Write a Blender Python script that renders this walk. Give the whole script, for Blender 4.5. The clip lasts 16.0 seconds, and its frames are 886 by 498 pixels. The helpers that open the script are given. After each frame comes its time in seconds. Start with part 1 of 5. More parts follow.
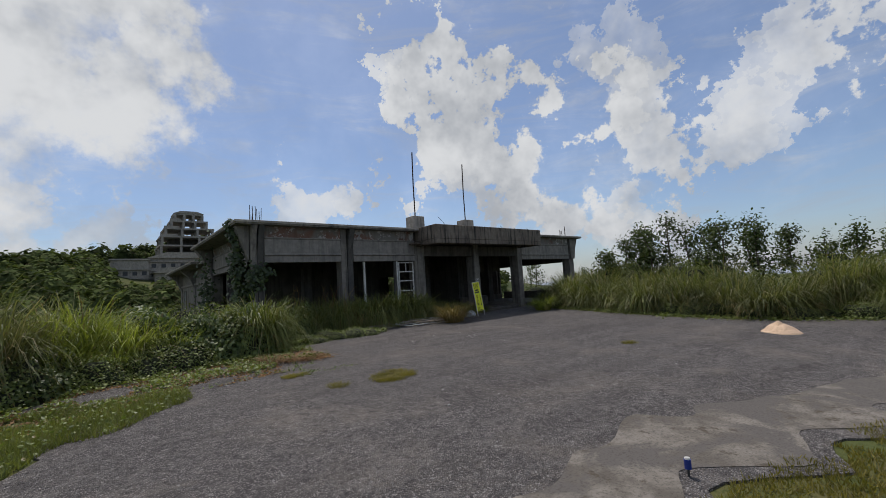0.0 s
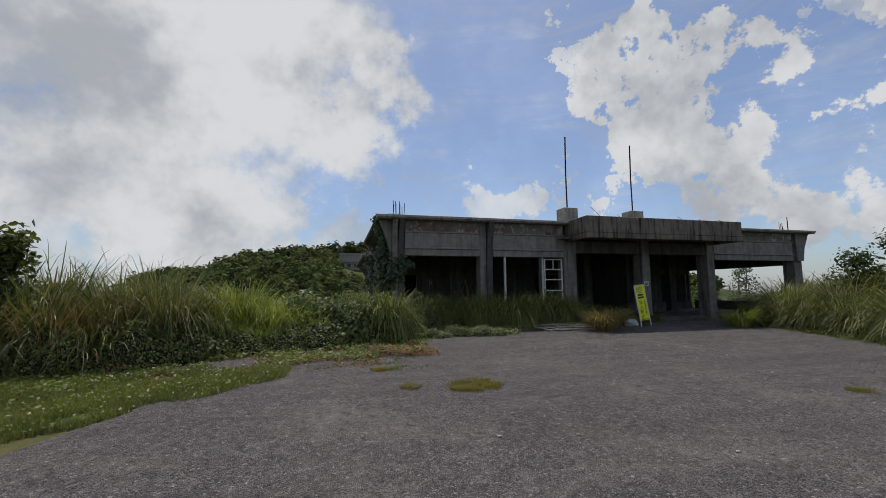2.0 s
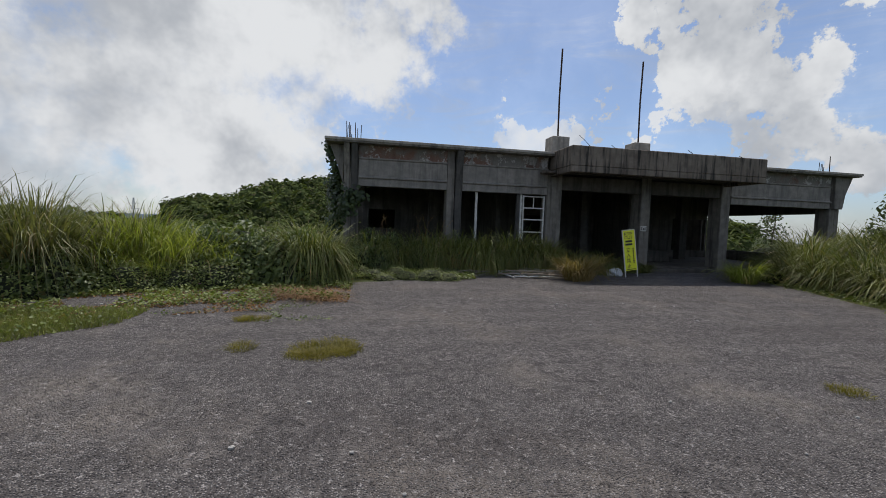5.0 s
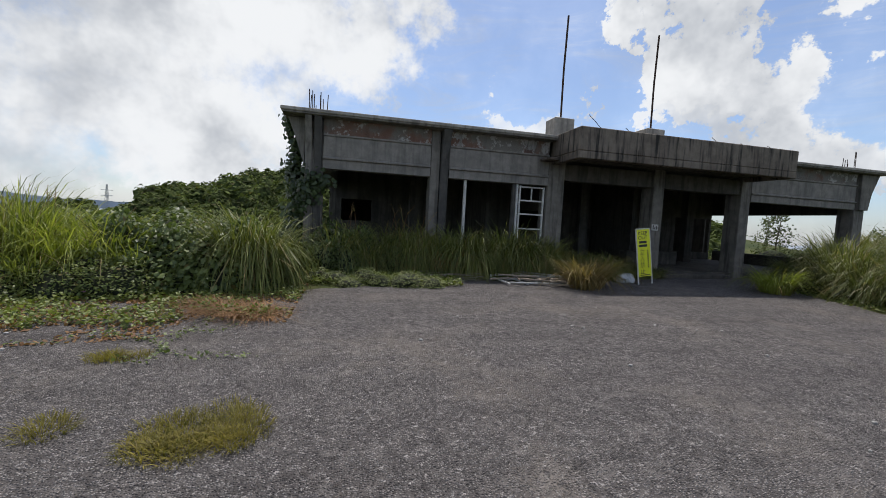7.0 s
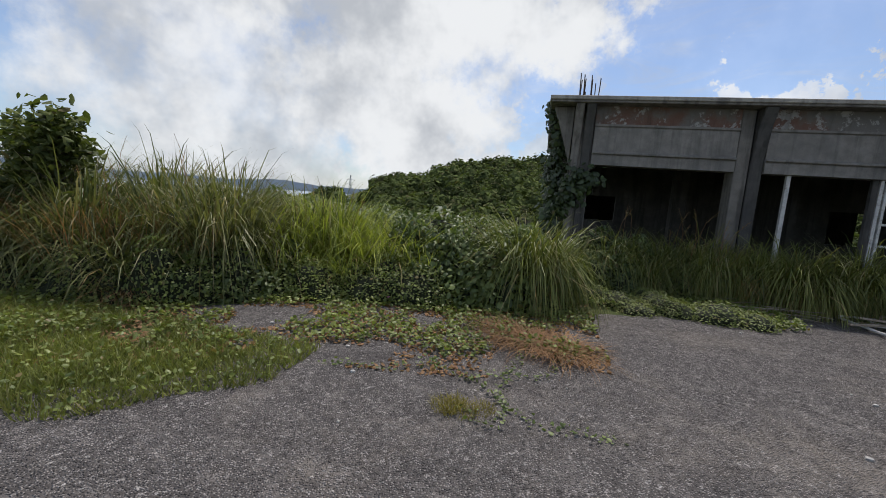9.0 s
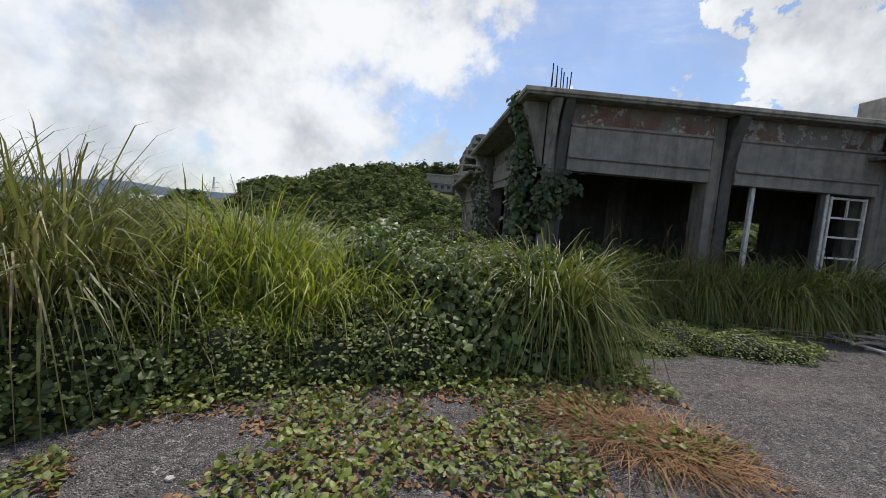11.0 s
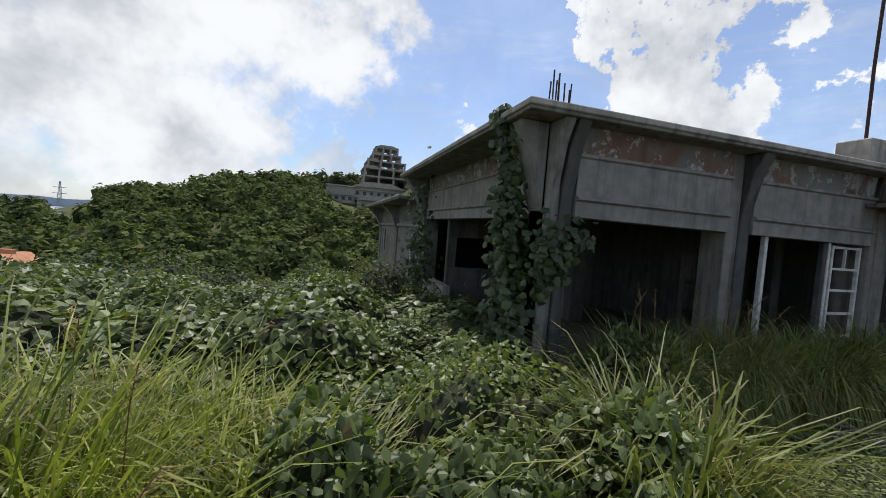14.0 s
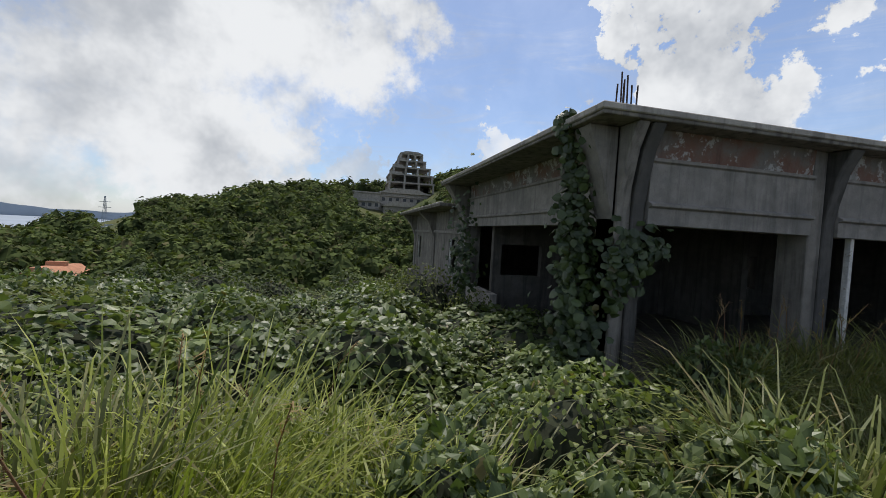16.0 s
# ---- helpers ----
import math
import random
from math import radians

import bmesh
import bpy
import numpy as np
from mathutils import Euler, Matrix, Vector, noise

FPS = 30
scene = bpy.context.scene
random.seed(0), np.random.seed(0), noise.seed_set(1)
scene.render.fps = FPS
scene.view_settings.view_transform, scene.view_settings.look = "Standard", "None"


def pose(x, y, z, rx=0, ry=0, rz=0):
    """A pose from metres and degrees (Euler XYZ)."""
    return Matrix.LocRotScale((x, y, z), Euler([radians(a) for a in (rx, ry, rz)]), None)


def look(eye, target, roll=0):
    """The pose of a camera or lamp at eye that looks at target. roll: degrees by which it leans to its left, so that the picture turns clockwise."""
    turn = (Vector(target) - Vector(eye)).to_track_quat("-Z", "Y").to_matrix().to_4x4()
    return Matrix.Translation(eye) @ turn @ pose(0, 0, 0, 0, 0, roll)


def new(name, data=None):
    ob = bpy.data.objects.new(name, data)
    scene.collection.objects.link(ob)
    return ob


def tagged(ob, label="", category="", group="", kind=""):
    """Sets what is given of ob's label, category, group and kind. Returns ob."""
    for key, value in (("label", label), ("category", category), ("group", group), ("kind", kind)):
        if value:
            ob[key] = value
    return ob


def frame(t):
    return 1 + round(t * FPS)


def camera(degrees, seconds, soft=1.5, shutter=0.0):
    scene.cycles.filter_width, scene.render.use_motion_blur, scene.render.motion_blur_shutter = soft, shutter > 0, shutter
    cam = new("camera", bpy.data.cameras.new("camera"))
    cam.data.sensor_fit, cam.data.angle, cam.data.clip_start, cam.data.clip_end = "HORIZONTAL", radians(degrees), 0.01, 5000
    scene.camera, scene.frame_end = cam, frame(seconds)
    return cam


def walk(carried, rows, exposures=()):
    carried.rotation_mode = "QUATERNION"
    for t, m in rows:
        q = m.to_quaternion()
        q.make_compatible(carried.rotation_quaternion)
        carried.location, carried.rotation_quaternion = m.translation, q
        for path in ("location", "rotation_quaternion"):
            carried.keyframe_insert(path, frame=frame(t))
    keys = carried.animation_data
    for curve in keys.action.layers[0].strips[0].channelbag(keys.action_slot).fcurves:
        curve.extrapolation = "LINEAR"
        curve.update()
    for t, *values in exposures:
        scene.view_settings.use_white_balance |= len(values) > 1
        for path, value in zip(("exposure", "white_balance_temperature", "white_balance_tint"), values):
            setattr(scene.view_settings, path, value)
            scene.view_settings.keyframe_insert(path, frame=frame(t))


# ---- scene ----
cam = camera(95.0, 16.0, soft=0.55)
PATH = [
    (0, (0.643, 0.754, 1.493), (1.925, 2.279, 1.668), -3.6),
    (0.5, (1.201, 0.718, 1.581), (2.073, 2.516, 1.656), -7.8),
    (1, (1.599, 0.791, 1.415), (2.310, 2.649, 1.623), -2.8),
    (1.5, (2.031, 0.868, 1.407), (2.604, 2.772, 1.627), -1.1),
    (2, (2.501, 0.989, 1.394), (2.994, 2.916, 1.595), -0.4),
    (2.5, (3.033, 1.106, 1.432), (3.535, 3.034, 1.613), -0.6),
    (3, (3.553, 1.206, 1.449), (4.082, 3.126, 1.634), -0.7),
    (3.5, (3.934, 1.397, 1.483), (4.357, 3.346, 1.632), 1.2),
    (4, (4.314, 1.557, 1.500), (4.582, 3.538, 1.564), 2.7),
    (4.5, (4.878, 2.029, 1.415), (5.079, 4.018, 1.379), 3.2),
    (4.7, (4.871, 2.017, 1.456), (5.145, 3.996, 1.382), 2.3),
    (6.8, (5.415, 3.934, 1.398), (5.979, 5.845, 1.221), 2.4),
    (7, (5.347, 4.043, 1.433), (5.792, 5.988, 1.297), 3.1),
    (7.5, (5.008, 4.476, 1.482), (5.148, 6.464, 1.320), 5.7),
    (8, (4.539, 4.729, 1.552), (4.449, 6.713, 1.322), 6.4),
    (8.5, (4.196, 5.031, 1.620), (3.833, 6.976, 1.329), 4.6),
    (8.7, (4.033, 5.115, 1.660), (3.563, 7.039, 1.386), 4.4),
    (10.8, (2.216, 6.933, 1.578), (2.238, 8.925, 1.401), 4.0),
    (11, (2.111, 7.112, 1.633), (2.220, 9.101, 1.453), 4.6),
    (11.5, (1.890, 7.588, 1.642), (2.183, 9.563, 1.530), 6.1),
    (12, (2.011, 8.092, 1.747), (1.916, 10.088, 1.673), 1.7),
    (12.5, (1.921, 8.571, 1.819), (2.147, 10.556, 1.725), 1.5),
    (13, (1.800, 9.159, 1.936), (2.359, 11.075, 1.809), 3.6),
    (13.5, (1.645, 9.469, 2.136), (2.208, 11.385, 2.022), 4.1),
    (14, (1.469, 9.801, 2.253), (2.047, 11.713, 2.162), 4.5),
    (14.5, (1.450, 9.981, 2.291), (2.034, 11.893, 2.218), 3.5),
    (15, (1.367, 10.023, 2.334), (1.918, 11.945, 2.315), 2.3),
    (15.5, (1.181, 9.993, 2.351), (1.669, 11.933, 2.333), 1.8),
    (16, (0.997, 10.046, 2.316), (1.454, 11.991, 2.236), 3.2),
]
walk(cam, [(t, look(eye, target, roll)) for t, eye, target, roll in PATH],
     exposures=[(0, -0.15), (3.5, -0.2), (4.5, -0.1), (7, 0.22), (8.5, 0.15), (11.5, 0.3), (13, 0.28), (14.5, 0.33), (16, 0.15)])

# ---- light ----
SUN_BEARING, SUN_HEIGHT = 12.0, 66.0
sun = new("sun", bpy.data.lights.new("sun", "SUN"))
sun.data.energy, sun.data.angle, sun.data.color = 3.0, radians(1.5), (1.0, 0.94, 0.87)
_b, _h = radians(SUN_BEARING), radians(SUN_HEIGHT)
SUN_DIR = Vector((math.sin(_b) * math.cos(_h), math.cos(_b) * math.cos(_h), math.sin(_h)))
sun.matrix_world = look(SUN_DIR * 100, (0, 0, 0))


class Nodes:
    """Short hand for building a node tree."""

    def __init__(self, tree):
        self.tree = tree
        tree.nodes.clear()

    def add(self, kind):
        return self.tree.nodes.new(kind)

    def link(self, a, b):
        if isinstance(a, (int, float)):
            b.default_value = a
        elif isinstance(a, tuple):
            b.default_value = a if len(a) == len(b.default_value) else (*a, 1.0)
        else:
            self.tree.links.new(a, b)

    def math(self, op, a, b=0.0, c=0.0, clamp=False):
        n = self.tree.nodes.new("ShaderNodeMath")
        n.operation, n.use_clamp = op, clamp
        for i, v in enumerate((a, b, c)):
            self.link(v, n.inputs[i])
        return n.outputs[0]

    def vmath(self, op, a, b=(0, 0, 0)):
        n = self.tree.nodes.new("ShaderNodeVectorMath")
        n.operation = op
        self.link(a, n.inputs[0])
        self.link(b, n.inputs[1])
        return n.outputs["Value" if op in ("DOT_PRODUCT", "LENGTH") else "Vector"]

    def noise(self, vec, scale, detail=4.0, rough=0.55, distort=0.0):
        n = self.tree.nodes.new("ShaderNodeTexNoise")
        self.link(vec, n.inputs["Vector"])
        n.inputs["Scale"].default_value, n.inputs["Detail"].default_value = scale, detail
        n.inputs["Roughness"].default_value, n.inputs["Distortion"].default_value = rough, distort
        return n.outputs["Fac"]

    def voronoi(self, vec, scale, out="Distance"):
        n = self.tree.nodes.new("ShaderNodeTexVoronoi")
        self.link(vec, n.inputs["Vector"])
        n.inputs["Scale"].default_value = scale
        return n.outputs[out]

    def ramp(self, fac, lo, hi, smooth=True):
        n = self.tree.nodes.new("ShaderNodeMapRange")
        n.interpolation_type = "SMOOTHSTEP" if smooth else "LINEAR"
        self.link(fac, n.inputs["Value"])
        n.inputs["From Min"].default_value, n.inputs["From Max"].default_value = lo, hi
        return n.outputs["Result"]

    def mix(self, fac, a, b):
        n = self.tree.nodes.new("ShaderNodeMix")
        n.data_type = "RGBA"
        self.link(fac, n.inputs["Factor"])
        self.link(a, n.inputs[6])
        self.link(b, n.inputs[7])
        return n.outputs[2]

    def stretch(self, vec, scale):
        return self.vmath("MULTIPLY", vec, scale)


# sky with scattered cumulus and a broad veil of cloud over the hill
world = bpy.data.worlds.new("sky")
scene.world = world
world.use_nodes = True
W = Nodes(world.node_tree)
sky = W.add("ShaderNodeTexSky")
sky.sky_type = "NISHITA"
sky.sun_disc = False
sky.sun_elevation, sky.sun_rotation = _h, _b
sky.altitude, sky.dust_density, sky.ozone_density = 150, 1.0, 1.6
co = W.add("ShaderNodeTexCoord").outputs["Generated"]
bend = W.add("ShaderNodeTexNoise")
bend.inputs["Scale"].default_value, bend.inputs["Detail"].default_value, bend.inputs["Roughness"].default_value = 7.0, 7.0, 0.62
W.link(co, bend.inputs["Vector"])
bent = W.vmath("ADD", co, W.vmath("MULTIPLY", W.vmath("SUBTRACT", bend.outputs["Color"], (0.5, 0.5, 0.5)), (0.15, 0.15, 0.15)))
warp = W.noise(co, 6.0, 7, 0.62)
fine = W.noise(co, 16.0, 7, 0.62, 0.3)
# bearing, height, outer radius, all in degrees, and density
CLOUDS = [
    (-16, 28, 20, 1.2), (-27, 18, 17, 1.1), (-4, 24, 13, 1.1), (-19, 9, 15, 1.1), (-9, 14, 9, 0.9), (2, 15, 6, 0.6), (-40, 12, 20, 0.95), (-45, 30, 22, 0.9), (-4, 9, 8, 0.8),
    (42, 26, 5.4, 1.2), (47, 21, 5.8, 1.1), (56, 19, 6, 1.2), (55, 13, 7.5, 1.1), (35, 31, 3.2, 0.95), (36, 11, 4.6, 0.9), (44, 13, 5.4, 0.95), (63, 26, 4, 0.7),
    (70, 15, 5.5, 0.95), (76, 18, 4, 0.85), (64, 11, 5, 0.9), (20, 9, 5.5, 0.85), (92, 22, 6, 0.95), (98, 13, 6, 0.8),
    (120, 25, 18, 0.9), (160, 30, 22, 0.8), (-80, 28, 20, 0.9), (-120, 20, 20, 0.8), (200, 45, 20, 0.8), (60, 60, 14, 0.7), (-60, 60, 20, 0.8),
]
total = 0.0
for b, h, r, d in CLOUDS:
    way = (math.sin(radians(b)) * math.cos(radians(h)), math.cos(radians(b)) * math.cos(radians(h)), math.sin(radians(h)))
    spot = W.ramp(W.vmath("DOT_PRODUCT", bent, way), math.cos(radians(r * 1.35)), 1.0)
    spot = W.math("MULTIPLY", spot, d)
    total = spot if isinstance(total, float) else W.math("MAXIMUM", total, spot)
shape = W.math("ADD", total, W.math("MULTIPLY", W.math("SUBTRACT", warp, 0.5), 0.8))
shape = W.math("ADD", shape, W.math("MULTIPLY", W.math("SUBTRACT", fine, 0.5), 0.32))
cover = W.ramp(shape, 0.14, 1.12)
wisp = W.math("MULTIPLY", W.ramp(W.noise(W.stretch(co, (1.4, 1.4, 6.0)), 3.0, 7, 0.65, 1.2), 0.42, 0.85), 0.42)
low = W.ramp(W.add("ShaderNodeSeparateXYZ").outputs["Z"], 0.16, -0.02)
sep = low.node.inputs["Value"].links[0].from_node
W.link(co, sep.inputs[0])
cover = W.math("MAXIMUM", W.math("MAXIMUM", cover, W.math("ADD", wisp, 0.17)), W.math("MULTIPLY", low, 0.55))
shade = W.ramp(W.math("ADD", W.noise(co, 4.0, 5, 0.6), W.math("MULTIPLY", W.math("SUBTRACT", shape, 0.8), 0.10)), 0.36, 0.64)
cloud = W.mix(shade, (0.44, 0.465, 0.505), (0.76, 0.775, 0.795))
clear = W.vmath("MULTIPLY", sky.outputs[0], (0.098, 0.108, 0.124))
back = W.add("ShaderNodeBackground")
W.link(W.mix(cover, clear, cloud), back.inputs["Color"])
W.link(back.outputs[0], W.add("ShaderNodeOutputWorld").inputs[0])

# ---- materials ----
def material(name, build):
    m = bpy.data.materials.new(name)
    m.use_nodes = True
    n = Nodes(m.node_tree)
    out = n.add("ShaderNodeOutputMaterial")
    n.link(build(n), out.inputs["Surface"])
    return m


def surface(n, colour, rough=0.8, metal=0.0, height=None, depth=0.01, spec=0.5):
    s = n.add("ShaderNodeBsdfPrincipled")
    n.link(colour, s.inputs["Base Color"])
    n.link(rough, s.inputs["Roughness"])
    s.inputs["Metallic"].default_value = metal
    s.inputs["Specular IOR Level"].default_value = spec
    if height is not None:
        bump = n.add("ShaderNodeBump")
        bump.inputs["Distance"].default_value = depth
        n.link(height, bump.inputs["Height"])
        n.link(bump.outputs[0], s.inputs["Normal"])
    return s.outputs[0]


def place(n):
    return n.add("ShaderNodeNewGeometry").outputs["Position"]


def concrete(tone, stain, streak):
    """Weathered board-cast concrete: blotches, dark runs down the face, fine pitting."""

    tone = (tone[0] * 1.04, tone[1], tone[2] * 0.94)

    def build(n):
        p = place(n)
        big = n.noise(p, 0.9, 6, 0.65)
        mid = n.noise(p, 5.0, 6, 0.6)
        fine = n.noise(p, 60.0, 3, 0.6)
        runs = n.noise(n.stretch(p, (7.0, 7.0, 0.55)), 1.0, 5, 0.6, 0.2)
        c = n.mix(n.ramp(mid, 0.3, 0.7), tuple(v * 0.8 for v in tone), tuple(v * 1.12 for v in tone))
        c = n.mix(n.math("MULTIPLY", n.ramp(big, 0.42, 0.68), 0.6), c, stain)
        c = n.mix(n.math("MULTIPLY", n.ramp(runs, 0.46, 0.66), streak), c, (0.025, 0.024, 0.022))
        c = n.mix(n.math("MULTIPLY", n.ramp(fine, 0.55, 0.75), 0.35), c, (0.07, 0.065, 0.06))
        return surface(n, c, 0.9, 0.0, n.math("ADD", mid, n.math("MULTIPLY", fine, 0.25)), 0.012, 0.25)

    return build


def peeling(n):
    """Old reddish paint flaking off grey render."""
    p = place(n)
    flake = n.noise(p, 3.2, 7, 0.7, 0.4)
    fine = n.noise(p, 22.0, 5, 0.65)
    c = n.mix(n.ramp(n.noise(p, 1.3, 5, 0.6), 0.45, 0.62), (0.20, 0.185, 0.165), (0.20, 0.115, 0.085))
    c = n.mix(n.ramp(n.math("ADD", flake, n.math("MULTIPLY", fine, 0.25)), 0.66, 0.72), c, (0.42, 0.40, 0.37))
    c = n.mix(n.math("MULTIPLY", n.ramp(n.noise(n.stretch(p, (5.0, 5.0, 0.7)), 1.0, 5), 0.52, 0.7), 0.5), c, (0.05, 0.045, 0.04))
    return surface(n, c, 0.9, 0.0, n.math("ADD", flake, fine), 0.015, 0.25)


def asphalt_nodes(n):
    """Old chip-seal: pale chippings in grey binder, dusty drifts and dark damp-looking bands."""
    p = place(n)
    chips = n.voronoi(p, 70.0)
    tone = n.voronoi(p, 70.0, "Color")
    grain = n.noise(p, 120.0, 3)
    dust = n.noise(p, 0.55, 7, 0.68, 0.5)
    patch = n.noise(n.stretch(p, (0.35, 0.8, 1.0)), 0.8, 6, 0.6, 0.4)
    c = n.mix(n.ramp(n.vmath("LENGTH", tone), 0.75, 1.35), (0.10, 0.09, 0.086), (0.47, 0.43, 0.405))
    c = n.mix(n.ramp(chips, 0.25, 0.7), c, (0.078, 0.07, 0.067))
    c = n.mix(n.math("MULTIPLY", n.ramp(dust, 0.48, 0.72), 0.6), c, (0.27, 0.232, 0.195))
    c = n.mix(n.math("MULTIPLY", n.ramp(patch, 0.5, 0.7), 0.55), c, (0.078, 0.067, 0.064))
    c = n.mix(n.math("MULTIPLY", n.ramp(n.noise(p, 3.5, 5, 0.7), 0.62, 0.75), 0.35), c, (0.10, 0.075, 0.055))
    c = n.mix(n.math("MULTIPLY", n.ramp(n.noise(p, 30.0, 3, 0.6), 0.57, 0.66), 0.75), c, (0.50, 0.465, 0.44))
    c = n.mix(n.math("MULTIPLY", n.ramp(n.noise(p, 15.0, 5, 0.75), 0.52, 0.64), 0.75), c, (0.045, 0.04, 0.04))
    c = n.mix(n.math("MULTIPLY", n.ramp(n.noise(p, 5.0, 7, 0.75), 0.48, 0.66), 0.26), c, (0.36, 0.325, 0.30))
    c = n.mix(n.math("MULTIPLY", n.ramp(n.noise(p, 7.5, 6, 0.75), 0.54, 0.68), 0.28), c, (0.06, 0.052, 0.05))
    h = n.math("ADD", n.math("MULTIPLY", n.ramp(chips, 0.6, 0.1), 1.0), n.math("MULTIPLY", grain, 0.4))
    return surface(n, c, 0.9, 0.0, h, 0.022, 0.25)


def strip_nodes(n):
    p = place(n)
    c = n.mix(n.ramp(n.noise(p, 2.0, 7, 0.7, 0.3), 0.38, 0.65), (0.12, 0.105, 0.088), (0.235, 0.21, 0.18))
    c = n.mix(n.ramp(n.noise(p, 5.5, 6, 0.7), 0.55, 0.66), c, (0.085, 0.07, 0.052))
    c = n.mix(n.ramp(n.noise(p, 1.1, 6, 0.7, 0.6), 0.46, 0.58), c, (0.12, 0.108, 0.098))
    c = n.mix(n.math("MULTIPLY", n.ramp(n.noise(p, 45.0, 3, 0.6), 0.5, 0.66), 0.5), c, (0.06, 0.052, 0.045))
    return surface(n, c, 0.95, 0.0, n.noise(p, 40.0, 4), 0.006, 0.2)


def soil_nodes(n):
    """Ground: turf and bare earth, darker forest floor far off."""
    p = place(n)
    a = n.noise(p, 1.2, 6, 0.65)
    b = n.noise(p, 14.0, 5, 0.65)
    c = n.mix(n.ramp(a, 0.4, 0.65), (0.085, 0.10, 0.030), (0.13, 0.115, 0.045))
    c = n.mix(n.ramp(b, 0.5, 0.72), c, (0.05, 0.065, 0.018))
    c = n.mix(n.ramp(n.noise(p, 0.05, 4), 0.35, 0.65), c, (0.045, 0.062, 0.02))
    return surface(n, c, 0.95, 0.0, b, 0.03, 0.2)


def leaf_material(dark, light, dry, dry_share=0.08, glow=0.35, rough=0.62, gloss=0.3, patch=1.1, depth=0.4):
    """Leaves: each one a little different, the light coming through the blade."""

    dark, light = tuple(v * k for v, k in zip(dark, (0.90, 0.82, 0.85))), tuple(v * k for v, k in zip(light, (1.30, 1.08, 1.10)))

    def build(n):
        geo = n.add("ShaderNodeNewGeometry")
        info = n.add("ShaderNodeObjectInfo")
        own = geo.outputs["Random Per Island"]
        c = n.mix(n.math("ADD", n.math("MULTIPLY", own, 0.75), n.math("MULTIPLY", info.outputs["Random"], 0.35), 0.0, True), dark, light)
        c = n.mix(n.ramp(n.math("FRACT", n.math("MULTIPLY", own, 37.31)), 1.0 - dry_share, 1.0 - dry_share * 0.6), c, dry)
        c = n.mix(n.math("MULTIPLY", n.ramp(n.noise(geo.outputs["Position"], patch, 4), 0.38, 0.66), depth), c, tuple(v * 0.6 for v in dark))
        s = surface(n, c, rough, 0.0, None, 0.0, gloss)
        t = n.add("ShaderNodeBsdfTranslucent")
        n.link(n.vmath("MULTIPLY", c, (1.25, 1.35, 0.7)), t.inputs["Color"])
        m = n.add("ShaderNodeMixShader")
        m.inputs[0].default_value = glow
        n.link(s, m.inputs[1])
        n.link(t.outputs[0], m.inputs[2])
        return m.outputs[0]

    return build


def plain(colour, rough, metal=0.0, vary=0.35, scale=12.0, wear=None):
    def build(n):
        p = place(n)
        k = n.noise(p, scale, 5, 0.65)
        c = n.mix(n.ramp(k, 0.3, 0.7), tuple(v * (1 - vary) for v in colour), tuple(min(1.0, v * (1 + vary * 0.5)) for v in colour))
        if wear:
            c = n.mix(n.ramp(n.noise(p, scale * 2.3, 6, 0.7), 0.55, 0.68), c, wear)
        return surface(n, c, rough, metal, k, 0.003)

    return build


